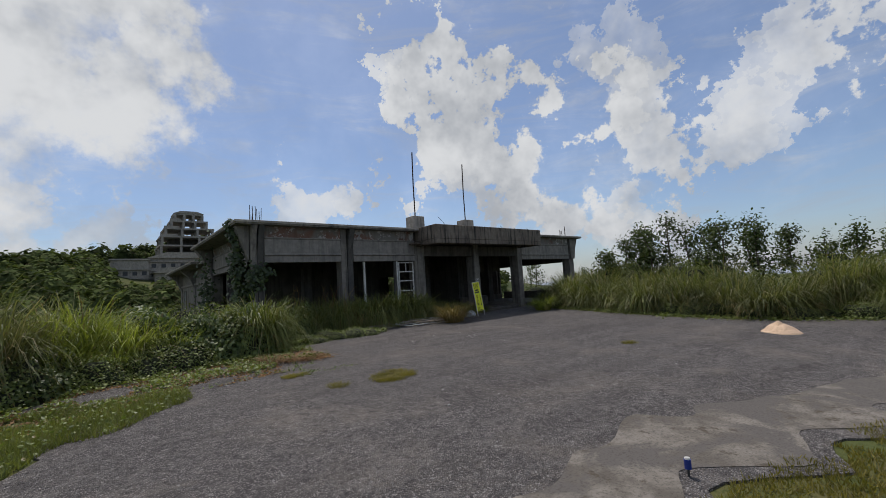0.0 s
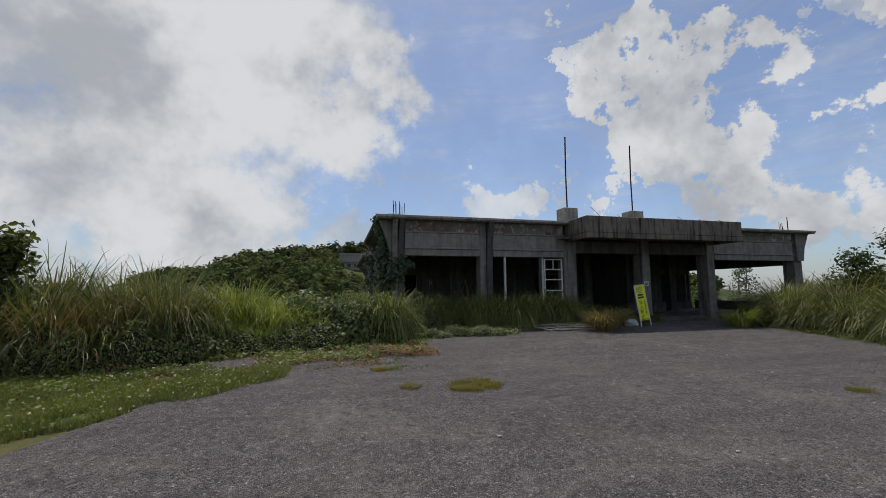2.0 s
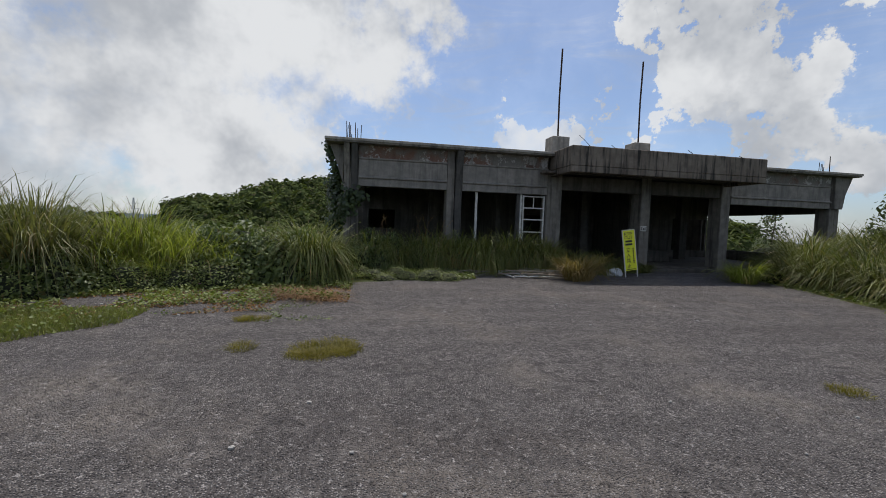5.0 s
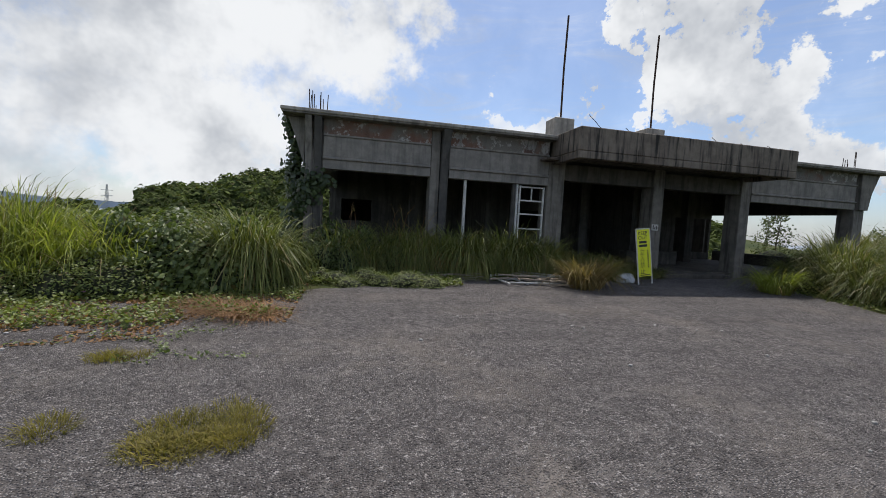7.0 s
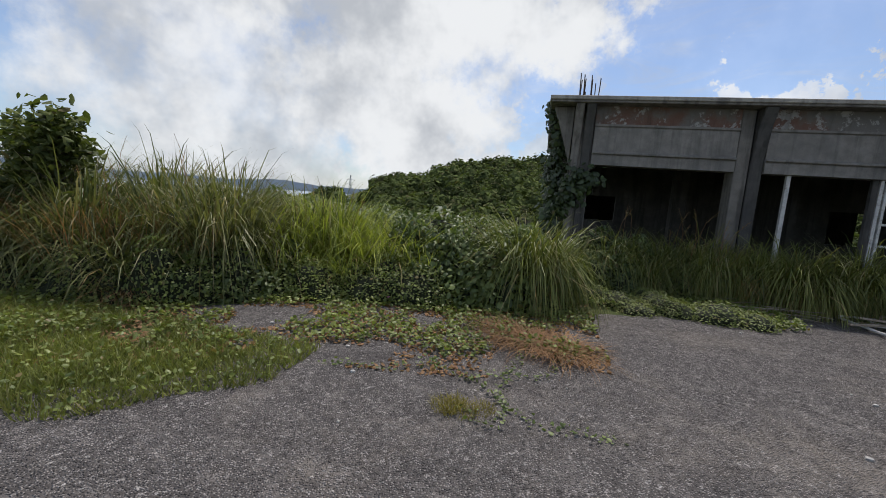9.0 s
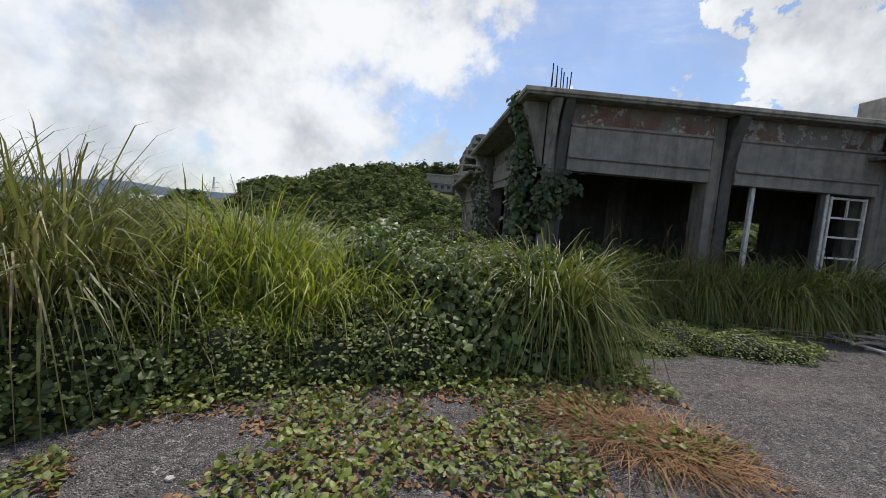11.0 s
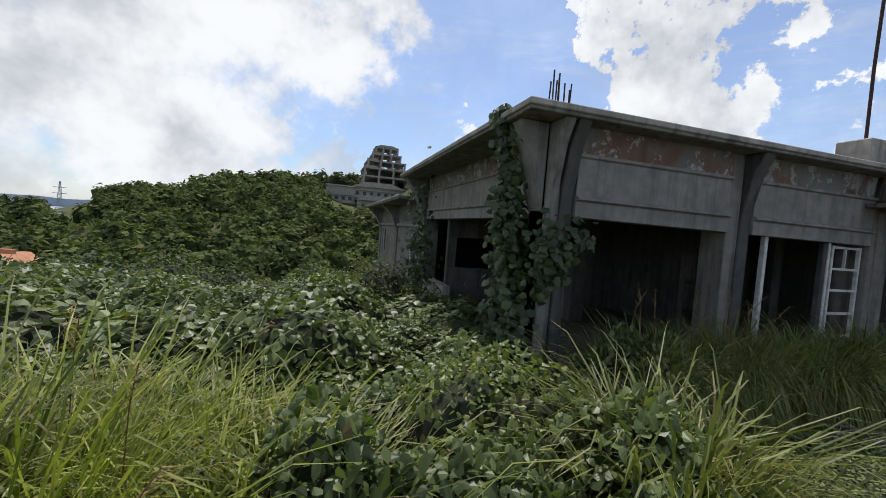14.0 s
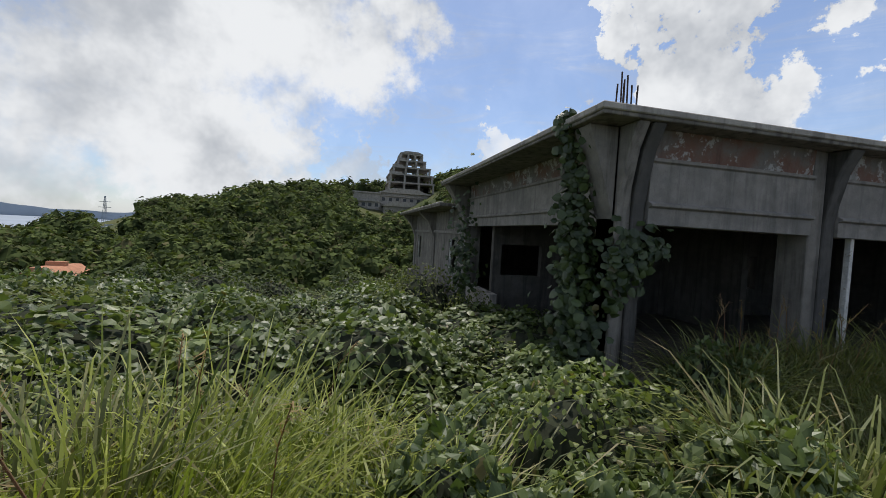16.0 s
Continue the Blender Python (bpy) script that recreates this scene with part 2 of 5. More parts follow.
M = {name: material(name, build) for name, build in {
    "concrete": concrete((0.215, 0.205, 0.19), (0.12, 0.112, 0.10), 0.55),
    "beam_concrete": concrete((0.26, 0.25, 0.238), (0.17, 0.16, 0.148), 0.30),
    "canopy_concrete": concrete((0.20, 0.175, 0.15), (0.075, 0.055, 0.042), 0.95),
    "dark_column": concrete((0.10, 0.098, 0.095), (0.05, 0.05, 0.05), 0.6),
    "roof_edge": concrete((0.40, 0.38, 0.35), (0.22, 0.20, 0.18), 0.35),
    # concrete darkened in its base colour to stand in for unlit interior shade
    "shaded_concrete": concrete((0.11, 0.104, 0.096), (0.045, 0.042, 0.038), 0.5),
    "pale_ruin": concrete((0.36, 0.345, 0.32), (0.20, 0.19, 0.175), 0.35),
    "peeling_paint": peeling,
    "asphalt": asphalt_nodes,
    "sandy_concrete": strip_nodes,
    "soil": soil_nodes,
    "grass": leaf_material((0.06, 0.095, 0.02), (0.22, 0.28, 0.075), (0.30, 0.25, 0.11), 0.10, 0.30, 0.5, 0.4),
    "silver_grass": leaf_material((0.06, 0.09, 0.026), (0.20, 0.235, 0.085), (0.32, 0.27, 0.14), 0.14, 0.30, 0.5, 0.4),
    "bright_grass": leaf_material((0.10, 0.16, 0.02), (0.36, 0.46, 0.09), (0.30, 0.27, 0.10), 0.06, 0.38, 0.5, 0.4),
    "dry_grass": leaf_material((0.16, 0.10, 0.045), (0.36, 0.25, 0.12), (0.25, 0.13, 0.07), 0.3, 0.25),
    "tan_grass": leaf_material((0.13, 0.12, 0.04), (0.33, 0.27, 0.11), (0.36, 0.28, 0.14), 0.25, 0.35),
    "turf": leaf_material((0.12, 0.135, 0.025), (0.27, 0.26, 0.06), (0.25, 0.20, 0.09), 0.18, 0.35),
    "vine_leaf": leaf_material((0.05, 0.09, 0.026), (0.15, 0.225, 0.065), (0.17, 0.14, 0.05), 0.03, 0.28, 0.45, 0.5),
    "ivy_leaf": leaf_material((0.025, 0.05, 0.016), (0.075, 0.125, 0.035), (0.12, 0.10, 0.04), 0.02, 0.2, 0.45, 0.5),
    "weed_leaf": leaf_material((0.07, 0.12, 0.025), (0.21, 0.29, 0.07), (0.22, 0.17, 0.06), 0.07, 0.32, 0.45, 0.45),
    "shrub_leaf": leaf_material((0.045, 0.075, 0.020), (0.14, 0.19, 0.05), (0.16, 0.13, 0.05), 0.04, 0.32),
    "tree_leaf": leaf_material((0.030, 0.060, 0.018), (0.085, 0.13, 0.035), (0.14, 0.12, 0.05), 0.04, 0.25),
    "hill_leaf": leaf_material((0.026, 0.046, 0.016), (0.125, 0.185, 0.06), (0.16, 0.15, 0.07), 0.10, 0.2, 0.95, 0.1, 0.16, 0.8),
    # near-black green of bush hearts, shade between the leaves put into colour
    "core_shade": plain((0.022, 0.028, 0.010), 0.95, 0.0, 0.5, 6.0),
    "bark": plain((0.10, 0.08, 0.06), 0.9, 0.0, 0.5, 18.0),
    "rust": plain((0.075, 0.045, 0.032), 0.8, 0.4, 0.5, 30.0),
    "galvanised": plain((0.42, 0.42, 0.40), 0.45, 0.6, 0.3, 14.0, (0.16, 0.11, 0.08)),
    "white_paint": plain((0.62, 0.61, 0.57), 0.55, 0.0, 0.25, 9.0, (0.30, 0.24, 0.18)),
    "old_timber": plain((0.33, 0.27, 0.21), 0.85, 0.0, 0.4, 20.0),
    "sign_yellow": plain((0.78, 0.80, 0.03), 0.45, 0.0, 0.08, 6.0),
    "sign_black": plain((0.03, 0.03, 0.028), 0.6, 0.0, 0.2, 20.0),
    "plastic_bag": plain((0.55, 0.57, 0.60), 0.4, 0.0, 0.3, 14.0),
    "sand": plain((0.66, 0.47, 0.32), 0.95, 0.0, 0.25, 35.0),
    "can_blue": plain((0.03, 0.06, 0.32), 0.35, 0.5, 0.1, 20.0),
    "tile_roof": plain((0.30, 0.34, 0.33), 0.6, 0.0, 0.3, 1.0),
    "orange_roof": plain((0.48, 0.22, 0.12), 0.8, 0.0, 0.25, 1.0),
    # distance haze mixed into the colour of far walls and the pylon
    "far_haze_tint": plain((0.34, 0.375, 0.42), 0.9, 0.0, 0.3, 0.02),
    # haze over sea and mountains is painted as this pale grey-blue
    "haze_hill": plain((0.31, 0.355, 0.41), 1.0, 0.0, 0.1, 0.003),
    "window_dark": plain((0.02, 0.022, 0.024), 0.3, 0.0, 0.3, 2.0),
    "pink_petal": plain((0.55, 0.25, 0.45), 0.6, 0.0, 0.2, 30.0),
    "pebble": plain((0.45, 0.43, 0.40), 0.9, 0.0, 0.4, 30.0),
}.items()}


# ---- helpers for building ----
def mesh_from(name, verts, faces, mat, smooth=False):
    me = bpy.data.meshes.new(name)
    me.from_pydata([tuple(v) for v in verts], [], [tuple(f) for f in faces])
    me.materials.append(M[mat])
    if smooth:
        me.polygons.foreach_set("use_smooth", [True] * len(me.polygons))
    me.update()
    return me


def part(name, bm, mat, parent=None, label=""):
    """Link a bmesh as one mesh object under a thing or a part."""
    me = bpy.data.meshes.new(name)
    bm.normal_update()
    bm.to_mesh(me)
    bm.free()
    me.materials.append(M[mat])
    ob = new(name, me)
    ob.parent = parent
    return tagged(ob, label)


def thing(name, label, category, group="", kind="", at=(0, 0, 0)):
    ob = new(name)
    ob.location = at
    return tagged(ob, label, category, group, kind)


def box(x0, x1, y0, y1, z0, z1, bevel=0.012, bm=None, rough=0.0):
    """A box between two corners, its edges worn round."""
    own = bmesh.new()
    bmesh.ops.create_cube(own, size=1.0)
    for v in own.verts:
        v.co = Vector(((x0 + x1) / 2 + v.co.x * (x1 - x0), (y0 + y1) / 2 + v.co.y * (y1 - y0), (z0 + z1) / 2 + v.co.z * (z1 - z0)))
    if bevel:
        bmesh.ops.bevel(own, geom=own.edges[:], offset=min(bevel, 0.3 * min(x1 - x0, y1 - y0, z1 - z0)), segments=1, affect="EDGES")
    if rough:
        for v in own.verts:
            v.co += noise.noise_vector(v.co * 3.0) * rough
    return own if bm is None else join(bm, own)


def join(bm, other):
    me = bpy.data.meshes.new("scratch")
    other.to_mesh(me)
    other.free()
    bm.from_mesh(me)
    bpy.data.meshes.remove(me)
    return bm


def prism(outline, axis, a, b, bevel=0.008):
    """A solid with the given outline (pairs), drawn out along an axis from a to b. x: pairs are (y, z); y: (x, z); z: (x, y)."""
    bm = bmesh.new()

    def put(u, v, w):
        return {"x": (w, u, v), "y": (u, w, v), "z": (u, v, w)}[axis]

    lo = [bm.verts.new(put(u, v, a)) for u, v in outline]
    hi = [bm.verts.new(put(u, v, b)) for u, v in outline]
    n = len(outline)
    bm.faces.new(lo), bm.faces.new(hi)
    for i in range(n):
        bm.faces.new((lo[i], lo[(i + 1) % n], hi[(i + 1) % n], hi[i]))
    bmesh.ops.recalc_face_normals(bm, faces=bm.faces[:])
    if bevel:
        bmesh.ops.bevel(bm, geom=bm.edges[:], offset=bevel, segments=1, affect="EDGES")
    return bm


def tube(points, radius, sides=6, taper=1.0, bm=None):
    """A round bar along a line of points."""
    bm = bm or bmesh.new()
    pts = [Vector(p) for p in points]
    rings = []
    for i, p in enumerate(pts):
        ahead = (pts[min(i + 1, len(pts) - 1)] - pts[max(i - 1, 0)]).normalized()
        side = ahead.cross(Vector((0.31, 0.87, 0.12))).normalized()
        up = side.cross(ahead)
        r = radius * (1 + (taper - 1) * i / max(1, len(pts) - 1))
        rings.append([bm.verts.new(p + (side * math.cos(k * math.tau / sides) + up * math.sin(k * math.tau / sides)) * r) for k in range(sides)])
    for a, b in zip(rings, rings[1:]):
        for k in range(sides):
            bm.faces.new((a[k], a[(k + 1) % sides], b[(k + 1) % sides], b[k]))
    bm.faces.new(rings[0][::-1]), bm.faces.new(rings[-1])
    return bm


def smooth_step(a, b, v):
    t = min(1.0, max(0.0, (v - a) / (b - a)))
    return t * t * (3 - 2 * t)


# ---- lie of the land ----
RIDGE = [(-180, -1.5), (-75, -2.0), (-45, -4.2), (-36.5, -3.5), (-29, -1.7), (-19.7, 1.1), (-10, 3.9), (-3, 5.0), (2.3, 5.5), (10.6, 7.0), (15, 7.8), (26, 7.4), (36, 3.5), (46, 0.0), (60, -1.5), (180, -1.5)]


def ridge(b):
    for (b0, e0), (b1, e1) in zip(RIDGE, RIDGE[1:]):
        if b0 <= b <= b1:
            return e0 + (e1 - e0) * smooth_step(0, 1, (b - b0) / (b1 - b0))
    return -1.5


def level(y):
    return -0.18 + 0.022 * max(-30.0, min(14.5, y))


def height(x, y):
    """Ground height: a gently sloping yard on a shoulder of the hill, a valley beyond, then the wooded slope."""
    flat = level(y)
    dx, dy = x - 1.5, y - 9.0
    d, b = math.hypot(dx, dy), math.degrees(math.atan2(dx, dy))
    edge = 0.0
    edge = max(edge, smooth_step(15.0, 26.0, y - max(0.0, x - 3.6) * 3.0) if x < 12 else 0.0)
    edge = max(edge, smooth_step(-4.0, -16.0, x) if y > -40 else 0.0)
    edge = max(edge, smooth_step(30.0, 44.0, y), smooth_step(27.0, 45.0, x) if y > -20 else 0.0)
    valley = -1.0 - 9.0 * smooth_step(14, 60, d)
    z = flat + (valley - flat) * edge
    if d > 45:
        top = 2.0 + 220 * math.tan(radians(ridge(b)))
        rise = smooth_step(40, 225, d)
        z += (top - z) * rise ** 1.15
        z -= 11.0 * math.exp(-(((b - 6.5) / 7.0) ** 2)) * smooth_step(110, 175, d) * (1 - smooth_step(200, 235, d))
        if d > 225:
            z += (-45 - z) * smooth_step(225, 700, d)
        z += noise.noise((x * 0.02, y * 0.02, 0.3)) * 3.0 * smooth_step(60, 120, d)
    return z


RNG = np.random.default_rng(7)

# ---- ground ----
def make_ground():
    radii = [0.0] + [0.8 * 1.085 ** i for i in range(106)]
    turns = 144
    verts, faces = [(1.5, 9.0, height(1.5, 9.0))], []
    for r in radii[1:]:
        for k in range(turns):
            a = math.tau * k / turns
            x, y = 1.5 + r * math.sin(a), 9.0 + r * math.cos(a)
            verts.append((x, y, height(x, y)))
    for k in range(turns):
        faces.append((0, 1 + (k + 1) % turns, 1 + k))
    for i in range(len(radii) - 2):
        a, b = 1 + i * turns, 1 + (i + 1) * turns
        for k in range(turns):
            k2 = (k + 1) % turns
            faces.append((a + k, a + k2, b + k2, b + k))
    ob = new("ground", mesh_from("ground", verts, faces, "soil", True))
    tagged(ob, "rough turf and earth falling into a wooded valley", "ground", "", "structure")


def slab_on_ground(name, outline, top, thick, mat, label, step=0.35, wobble=0.12):
    """A thin slab that follows the yard's slope, with a ragged edge."""
    ring = []
    pts = [Vector(p) for p in outline]
    for a, b in zip(pts, pts[1:] + pts[:1]):
        n = max(1, int((b - a).length / step))
        for i in range(n):
            p = a + (b - a) * i / n
            ring.append(p + Vector((noise.noise((p.x * 1.3, p.y * 1.3, 1.0)), noise.noise((p.x * 1.3, p.y * 1.3, 7.0)))) * wobble * 2)
    bm = bmesh.new()
    f = bm.faces.new([bm.verts.new((p.x, p.y, level(p.y) + top)) for p in ring])
    bmesh.ops.triangulate(bm, faces=[f])
    ext = bmesh.ops.extrude_face_region(bm, geom=bm.faces[:])
    for v in ext["geom"]:
        if isinstance(v, bmesh.types.BMVert):
            v.co.z -= thick
    bmesh.ops.recalc_face_normals(bm, faces=bm.faces[:])
    ob = part(name, bm, mat)
    return tagged(ob, label, "pavement", "", "structure")


make_ground()
slab_on_ground("road", [(-0.5, 5.6), (0.2, 6.8), (1.3, 8.3), (0.4, 8.8), (-0.5, 9.1), (0.4, 10.1), (1.5, 10.6), (2.8, 10.6), (3.8, 10.9), (4.6, 11.5), (5.6, 12.1), (6.8, 12.8), (8.6, 13.5), (10, 14.3), (18.2, 14.3),
    (16.6, 12.2), (15.6, 9.2), (15.0, 6.4), (15.0, 4.3), (16.5, 0.8), (24, -1.6), (24, -3.5), (8.7, 0.45), (5.2, 1.45), (3.8, 1.95), (2.6, 2.2), (1.6, 1.2), (0.9, -1.5), (0, -8), (-4, -8), (-3.2, 0), (-2.0, 3.6)],
    0.02, 0.12, "asphalt", "worn grey chip-seal asphalt yard with dusty patches", 0.2, 0.2)
slab_on_ground("pavement", [(2.3, 2.75), (3.6, 3.0), (5.0, 2.95), (6.8, 2.2), (9.0, 1.35), (14, 0.1), (20, -1.8), (20, -2.8), (12, -0.25), (8.6, 0.7), (5.3, 1.65), (3.9, 2.1), (2.7, 2.35)],
    0.026, 0.1, "sandy_concrete", "sandy washed-out concrete strip along the lawn", 0.12, 0.22)

# ---- the abandoned building ----
COLS = [4.4, 7.53, 10.75, 14.15, 17.5, 22.2]
FRONT, EAVE_Y, EAVE_X, ROOF, LIP, SOFFIT = 14.42, 14.11, 3.70, 3.84, 2.82, 2.56
RIGHT_END, BACK, REAR, LOW = 22.80, 22.25, 32.2, 3.24
FLOOR = level(14.5) + 0.16

house = thing("abandoned_building", "derelict single-storey grey concrete building, open and unglazed", "building")


def front_column(x, w, mat, flare=True):
    """A square column whose head flares out under the eaves."""
    out = [(FRONT + 0.45, -0.2), (FRONT + 0.02, -0.2), (FRONT + 0.02, 2.75), (FRONT - 0.02, 3.0), (FRONT - 0.12, 3.45), (FRONT - 0.27, ROOF - 0.09), (FRONT + 0.45, ROOF - 0.09)]
    if not flare:
        out = [(FRONT + 0.45, -0.2), (FRONT + 0.02, -0.2), (FRONT + 0.02, ROOF - 0.09), (FRONT + 0.45, ROOF - 0.09)]
    return part("column", prism(out, "x", x - w / 2, x + w / 2, 0.015), mat, house)


def beam(name, a, b, along, base, side, mat="beam_concrete"):
    """A deep fascia beam between two columns: soffit strip, sloping lip, face, ledge and set-back upper band. base: the face's line; side: -1 where the face looks to lower values."""
    face, back = base, base - side * 0.28
    s = side
    lower = [(back, SOFFIT), (face + s * 0.01, SOFFIT), (face + s * 0.01, LIP - 0.05), (face + s * 0.06, LIP - 0.03), (face + s * 0.06, LIP), (face, LIP + 0.03), (face, 3.33), (face + s * 0.035, 3.35), (face + s * 0.035, 3.39), (back, 3.39)]
    upper = [(back, 3.392), (face - s * 0.03, 3.392), (face + s * 0.0, ROOF - 0.092), (back, ROOF - 0.092)]
    lo = part(name, prism(lower, along, a, b, 0.004), mat, house)
    up = part("upper_band", prism(upper, along, a, b, 0.0), "peeling_paint", lo, "peeling reddish paint over grey render")
    return lo, up


# roof: a slab with overhanging edge, and its rim
roof = part("roof", box(EAVE_X, RIGHT_END, EAVE_Y, BACK, ROOF - 0.09, ROOF, 0.01), "concrete", house, "flat concrete roof slab with overhanging eaves")
low_roof = part("roof", box(EAVE_X, RIGHT_END, BACK + 0.004, REAR, LOW - 0.1, LOW, 0.01), "concrete", house, "lower flat roof slab at the rear")
part("eave_rim", box(EAVE_X - 0.03, EAVE_X + 0.1, BACK + 0.01, REAR, LOW - 0.04, LOW + 0.03, 0.012), "roof_edge", low_roof)
part("eave_rim", box(EAVE_X - 0.03, 10.62, EAVE_Y - 0.03, EAVE_Y + 0.12, ROOF - 0.045, ROOF + 0.035, 0.012, rough=0.008), "roof_edge", roof)
part("eave_rim", box(17.36, RIGHT_END + 0.03, EAVE_Y - 0.03, EAVE_Y + 0.12, ROOF - 0.045, ROOF + 0.035, 0.012), "roof_edge", roof)
part("eave_rim", box(EAVE_X - 0.03, EAVE_X + 0.12, EAVE_Y + 0.124, BACK, ROOF - 0.045, ROOF + 0.035, 0.012), "roof_edge", roof)

# front columns
front_column(4.28, 0.16, "concrete")
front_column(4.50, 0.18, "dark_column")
part("column", box(4.2, 4.62, FRONT + 0.06, FRONT + 0.46, -0.2, ROOF - 0.092, 0.015), "concrete", house)
front_column(7.40, 0.24, "concrete", False)
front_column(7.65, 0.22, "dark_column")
part("column", box(10.58, 11.08, FRONT + 0.0, FRONT + 0.5, -0.2, 3.3, 0.015), "concrete", house)
part("column", box(13.98, 14.34, FRONT + 0.0, FRONT + 0.55, -0.2, 3.3, 0.015), "concrete", house)
part("column", box(17.13, 17.50, FRONT + 0.0, FRONT + 0.55, -0.2, 3.3, 0.015), "concrete", house)
part("column", box(21.85, 22.3, FRONT + 0.0, FRONT + 0.5, -0.2, SOFFIT, 0.015), "concrete", house)
part("corner_bracket", prism([(21.9, SOFFIT), (22.3, SOFFIT), (22.4, 3.1), (22.68, ROOF - 0.1), (21.9, ROOF - 0.1)], "y", FRONT - 0.1, FRONT + 0.4), "concrete", house)
# front beams, bay by bay
beam("beam", 4.62, 7.27, "x", FRONT, -1)
beam("beam", 7.77, 10.57, "x", FRONT, -1)
part("beam", box(11.09, 13.97, FRONT + 0.05, FRONT + 0.4, 2.75, 3.2, 0.01), "shaded_concrete", house)
part("beam", box(14.35, 17.12, FRONT + 0.05, FRONT + 0.4, 2.75, 3.2, 0.01), "shaded_concrete", house)
beam("beam", 17.51, 21.84, "x", FRONT, -1)

# the canopy over the way in
canopy = part("canopy", box(10.63, 17.33, 13.0, FRONT + 0.3, 3.32, 3.90, 0.02, rough=0.006), "canopy_concrete", house, "projecting entrance canopy streaked with black and rust-brown runs")
part("canopy_skirt", box(10.63, 17.33, 13.0, 13.2, 3.14, 3.318, 0.015), "canopy_concrete", canopy)
part("canopy_skirt", box(10.63, 10.83, 13.204, FRONT - 0.05, 3.14, 3.318, 0.015), "canopy_concrete", canopy)
part("canopy_skirt", box(17.13, 17.33, 13.204, FRONT - 0.05, 3.14, 3.318, 0.015), "canopy_concrete", canopy)
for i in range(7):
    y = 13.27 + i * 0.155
    part("rib", box(10.84, 17.12, y, y + 0.05, 3.24, 3.318, 0.006), "shaded_concrete", canopy)
part("drip_ledge", box(10.28, 10.62, 13.95, FRONT - 0.02, 3.2, 3.27, 0.008), "canopy_concrete", house)
for x0, l, tilt in ((11.4, 0.5, 0.32), (12.2, 0.25, 0.1), (14.9, 0.35, 0.12), (15.8, 0.3, 0.05), (16.8, 0.4, 0.06), (11.1, 0.3, 0.02)):
    part("bent_bar", tube([(x0, 13.25, 3.88), (x0 - l * 0.5, 13.2, 3.9 + tilt * 0.5), (x0 - l, 13.15, 3.9 + tilt)], 0.008, 5), "rust", canopy)

# stub blocks on the roof with tall rods, and starter bars
for x, top in ((11.1, 7.42), (14.1, 7.32)):
    block = part("roof_stub", box(x - 0.31, x + 0.3, 14.68, 15.24, ROOF + 0.002, 4.52, 0.02), "roof_edge", house)
    part("rod", tube([(x, 14.945, 4.5), (x - 0.01, 14.95, 5.9), (x + 0.015, 14.94, top)], 0.028, 8), "rust", block)


def starter_bars(cx, cy, w, n):
    for i in range(n):
        x, y = cx + RNG.uniform(-w, w), cy + RNG.uniform(-w, w)
        h = RNG.uniform(0.3, 0.75)
        part("starter_bar", tube([(x, y, ROOF - 0.02), (x + RNG.uniform(-0.02, 0.02), y, ROOF + h)], 0.011, 5), "rust", roof)


starter_bars(4.45, 14.72, 0.2, 9)
starter_bars(22.0, 14.8, 0.2, 6)

# the side towards the valley: columns with long brackets, beams, walls
SIDE = 4.5


def side_column(y, w):
    out = [(SIDE + 0.4, -1.2), (SIDE - 0.08, -1.2), (SIDE - 0.08, 2.5), (SIDE - 0.2, 2.95), (SIDE - 0.45, 3.4), (EAVE_X + 0.1, ROOF - 0.092), (SIDE + 0.4, ROOF - 0.092)]
    return part("column", prism(out, "y", y - w / 2, y + w / 2, 0.015), "concrete", house)


part("corner_bracket", prism([(4.18, 2.6), (4.19, ROOF - 0.1), (EAVE_X + 0.08, ROOF - 0.1), (3.95, 3.3)], "y", 14.5, 14.86), "concrete", house)
side_column(22.0, 0.46)
beam("beam", 14.9, 21.76, "y", SIDE, -1)
for y in (26.8, 31.7):
    out = [(SIDE + 0.3, -1.2), (SIDE - 0.02, -1.2), (SIDE - 0.02, 2.1), (SIDE - 0.3, 2.75), (EAVE_X + 0.1, LOW - 0.102), (SIDE + 0.3, LOW - 0.102)]
    part("column", prism(out, "y", y - 0.2, y + 0.2, 0.01), "concrete", house)
for a, b, c in ((22.3, 26.58, 23.7), (27.02, 31.48, 30.4)):
    part("wall", box(SIDE + 0.03, SIDE + 0.2, a, c - 0.5, -1.2, LOW - 0.104), "concrete", house)
    part("wall", box(SIDE + 0.03, SIDE + 0.2, c + 0.5, b, -1.2, LOW - 0.104), "concrete", house)
    part("wall", box(SIDE + 0.03, SIDE + 0.2, c - 0.496, c + 0.496, -1.2, 1.0), "concrete", house)
    part("wall", box(SIDE + 0.03, SIDE + 0.2, c - 0.496, c + 0.496, 2.1, LOW - 0.104), "concrete", house)
    part("ledge", box(SIDE - 0.05, SIDE + 0.028, a, b, 2.3, 2.4, 0.008), "beam_concrete", house)
    for y in (c - 0.46, c + 0.46):
        part("window_frame", box(SIDE + 0.06, SIDE + 0.12, y - 0.03, y + 0.03, 1.004, 2.096, 0.004), "white_paint", house)
part("sill_wall", box(SIDE + 0.0, SIDE + 0.2, 19.6, 21.7, -1.2, 0.85), "pale_ruin", house)
part("sill_wall", box(SIDE + 0.0, SIDE + 0.2, 15.0, 16.3, -1.2, 0.45, 0.03, rough=0.03), "pale_ruin", house)

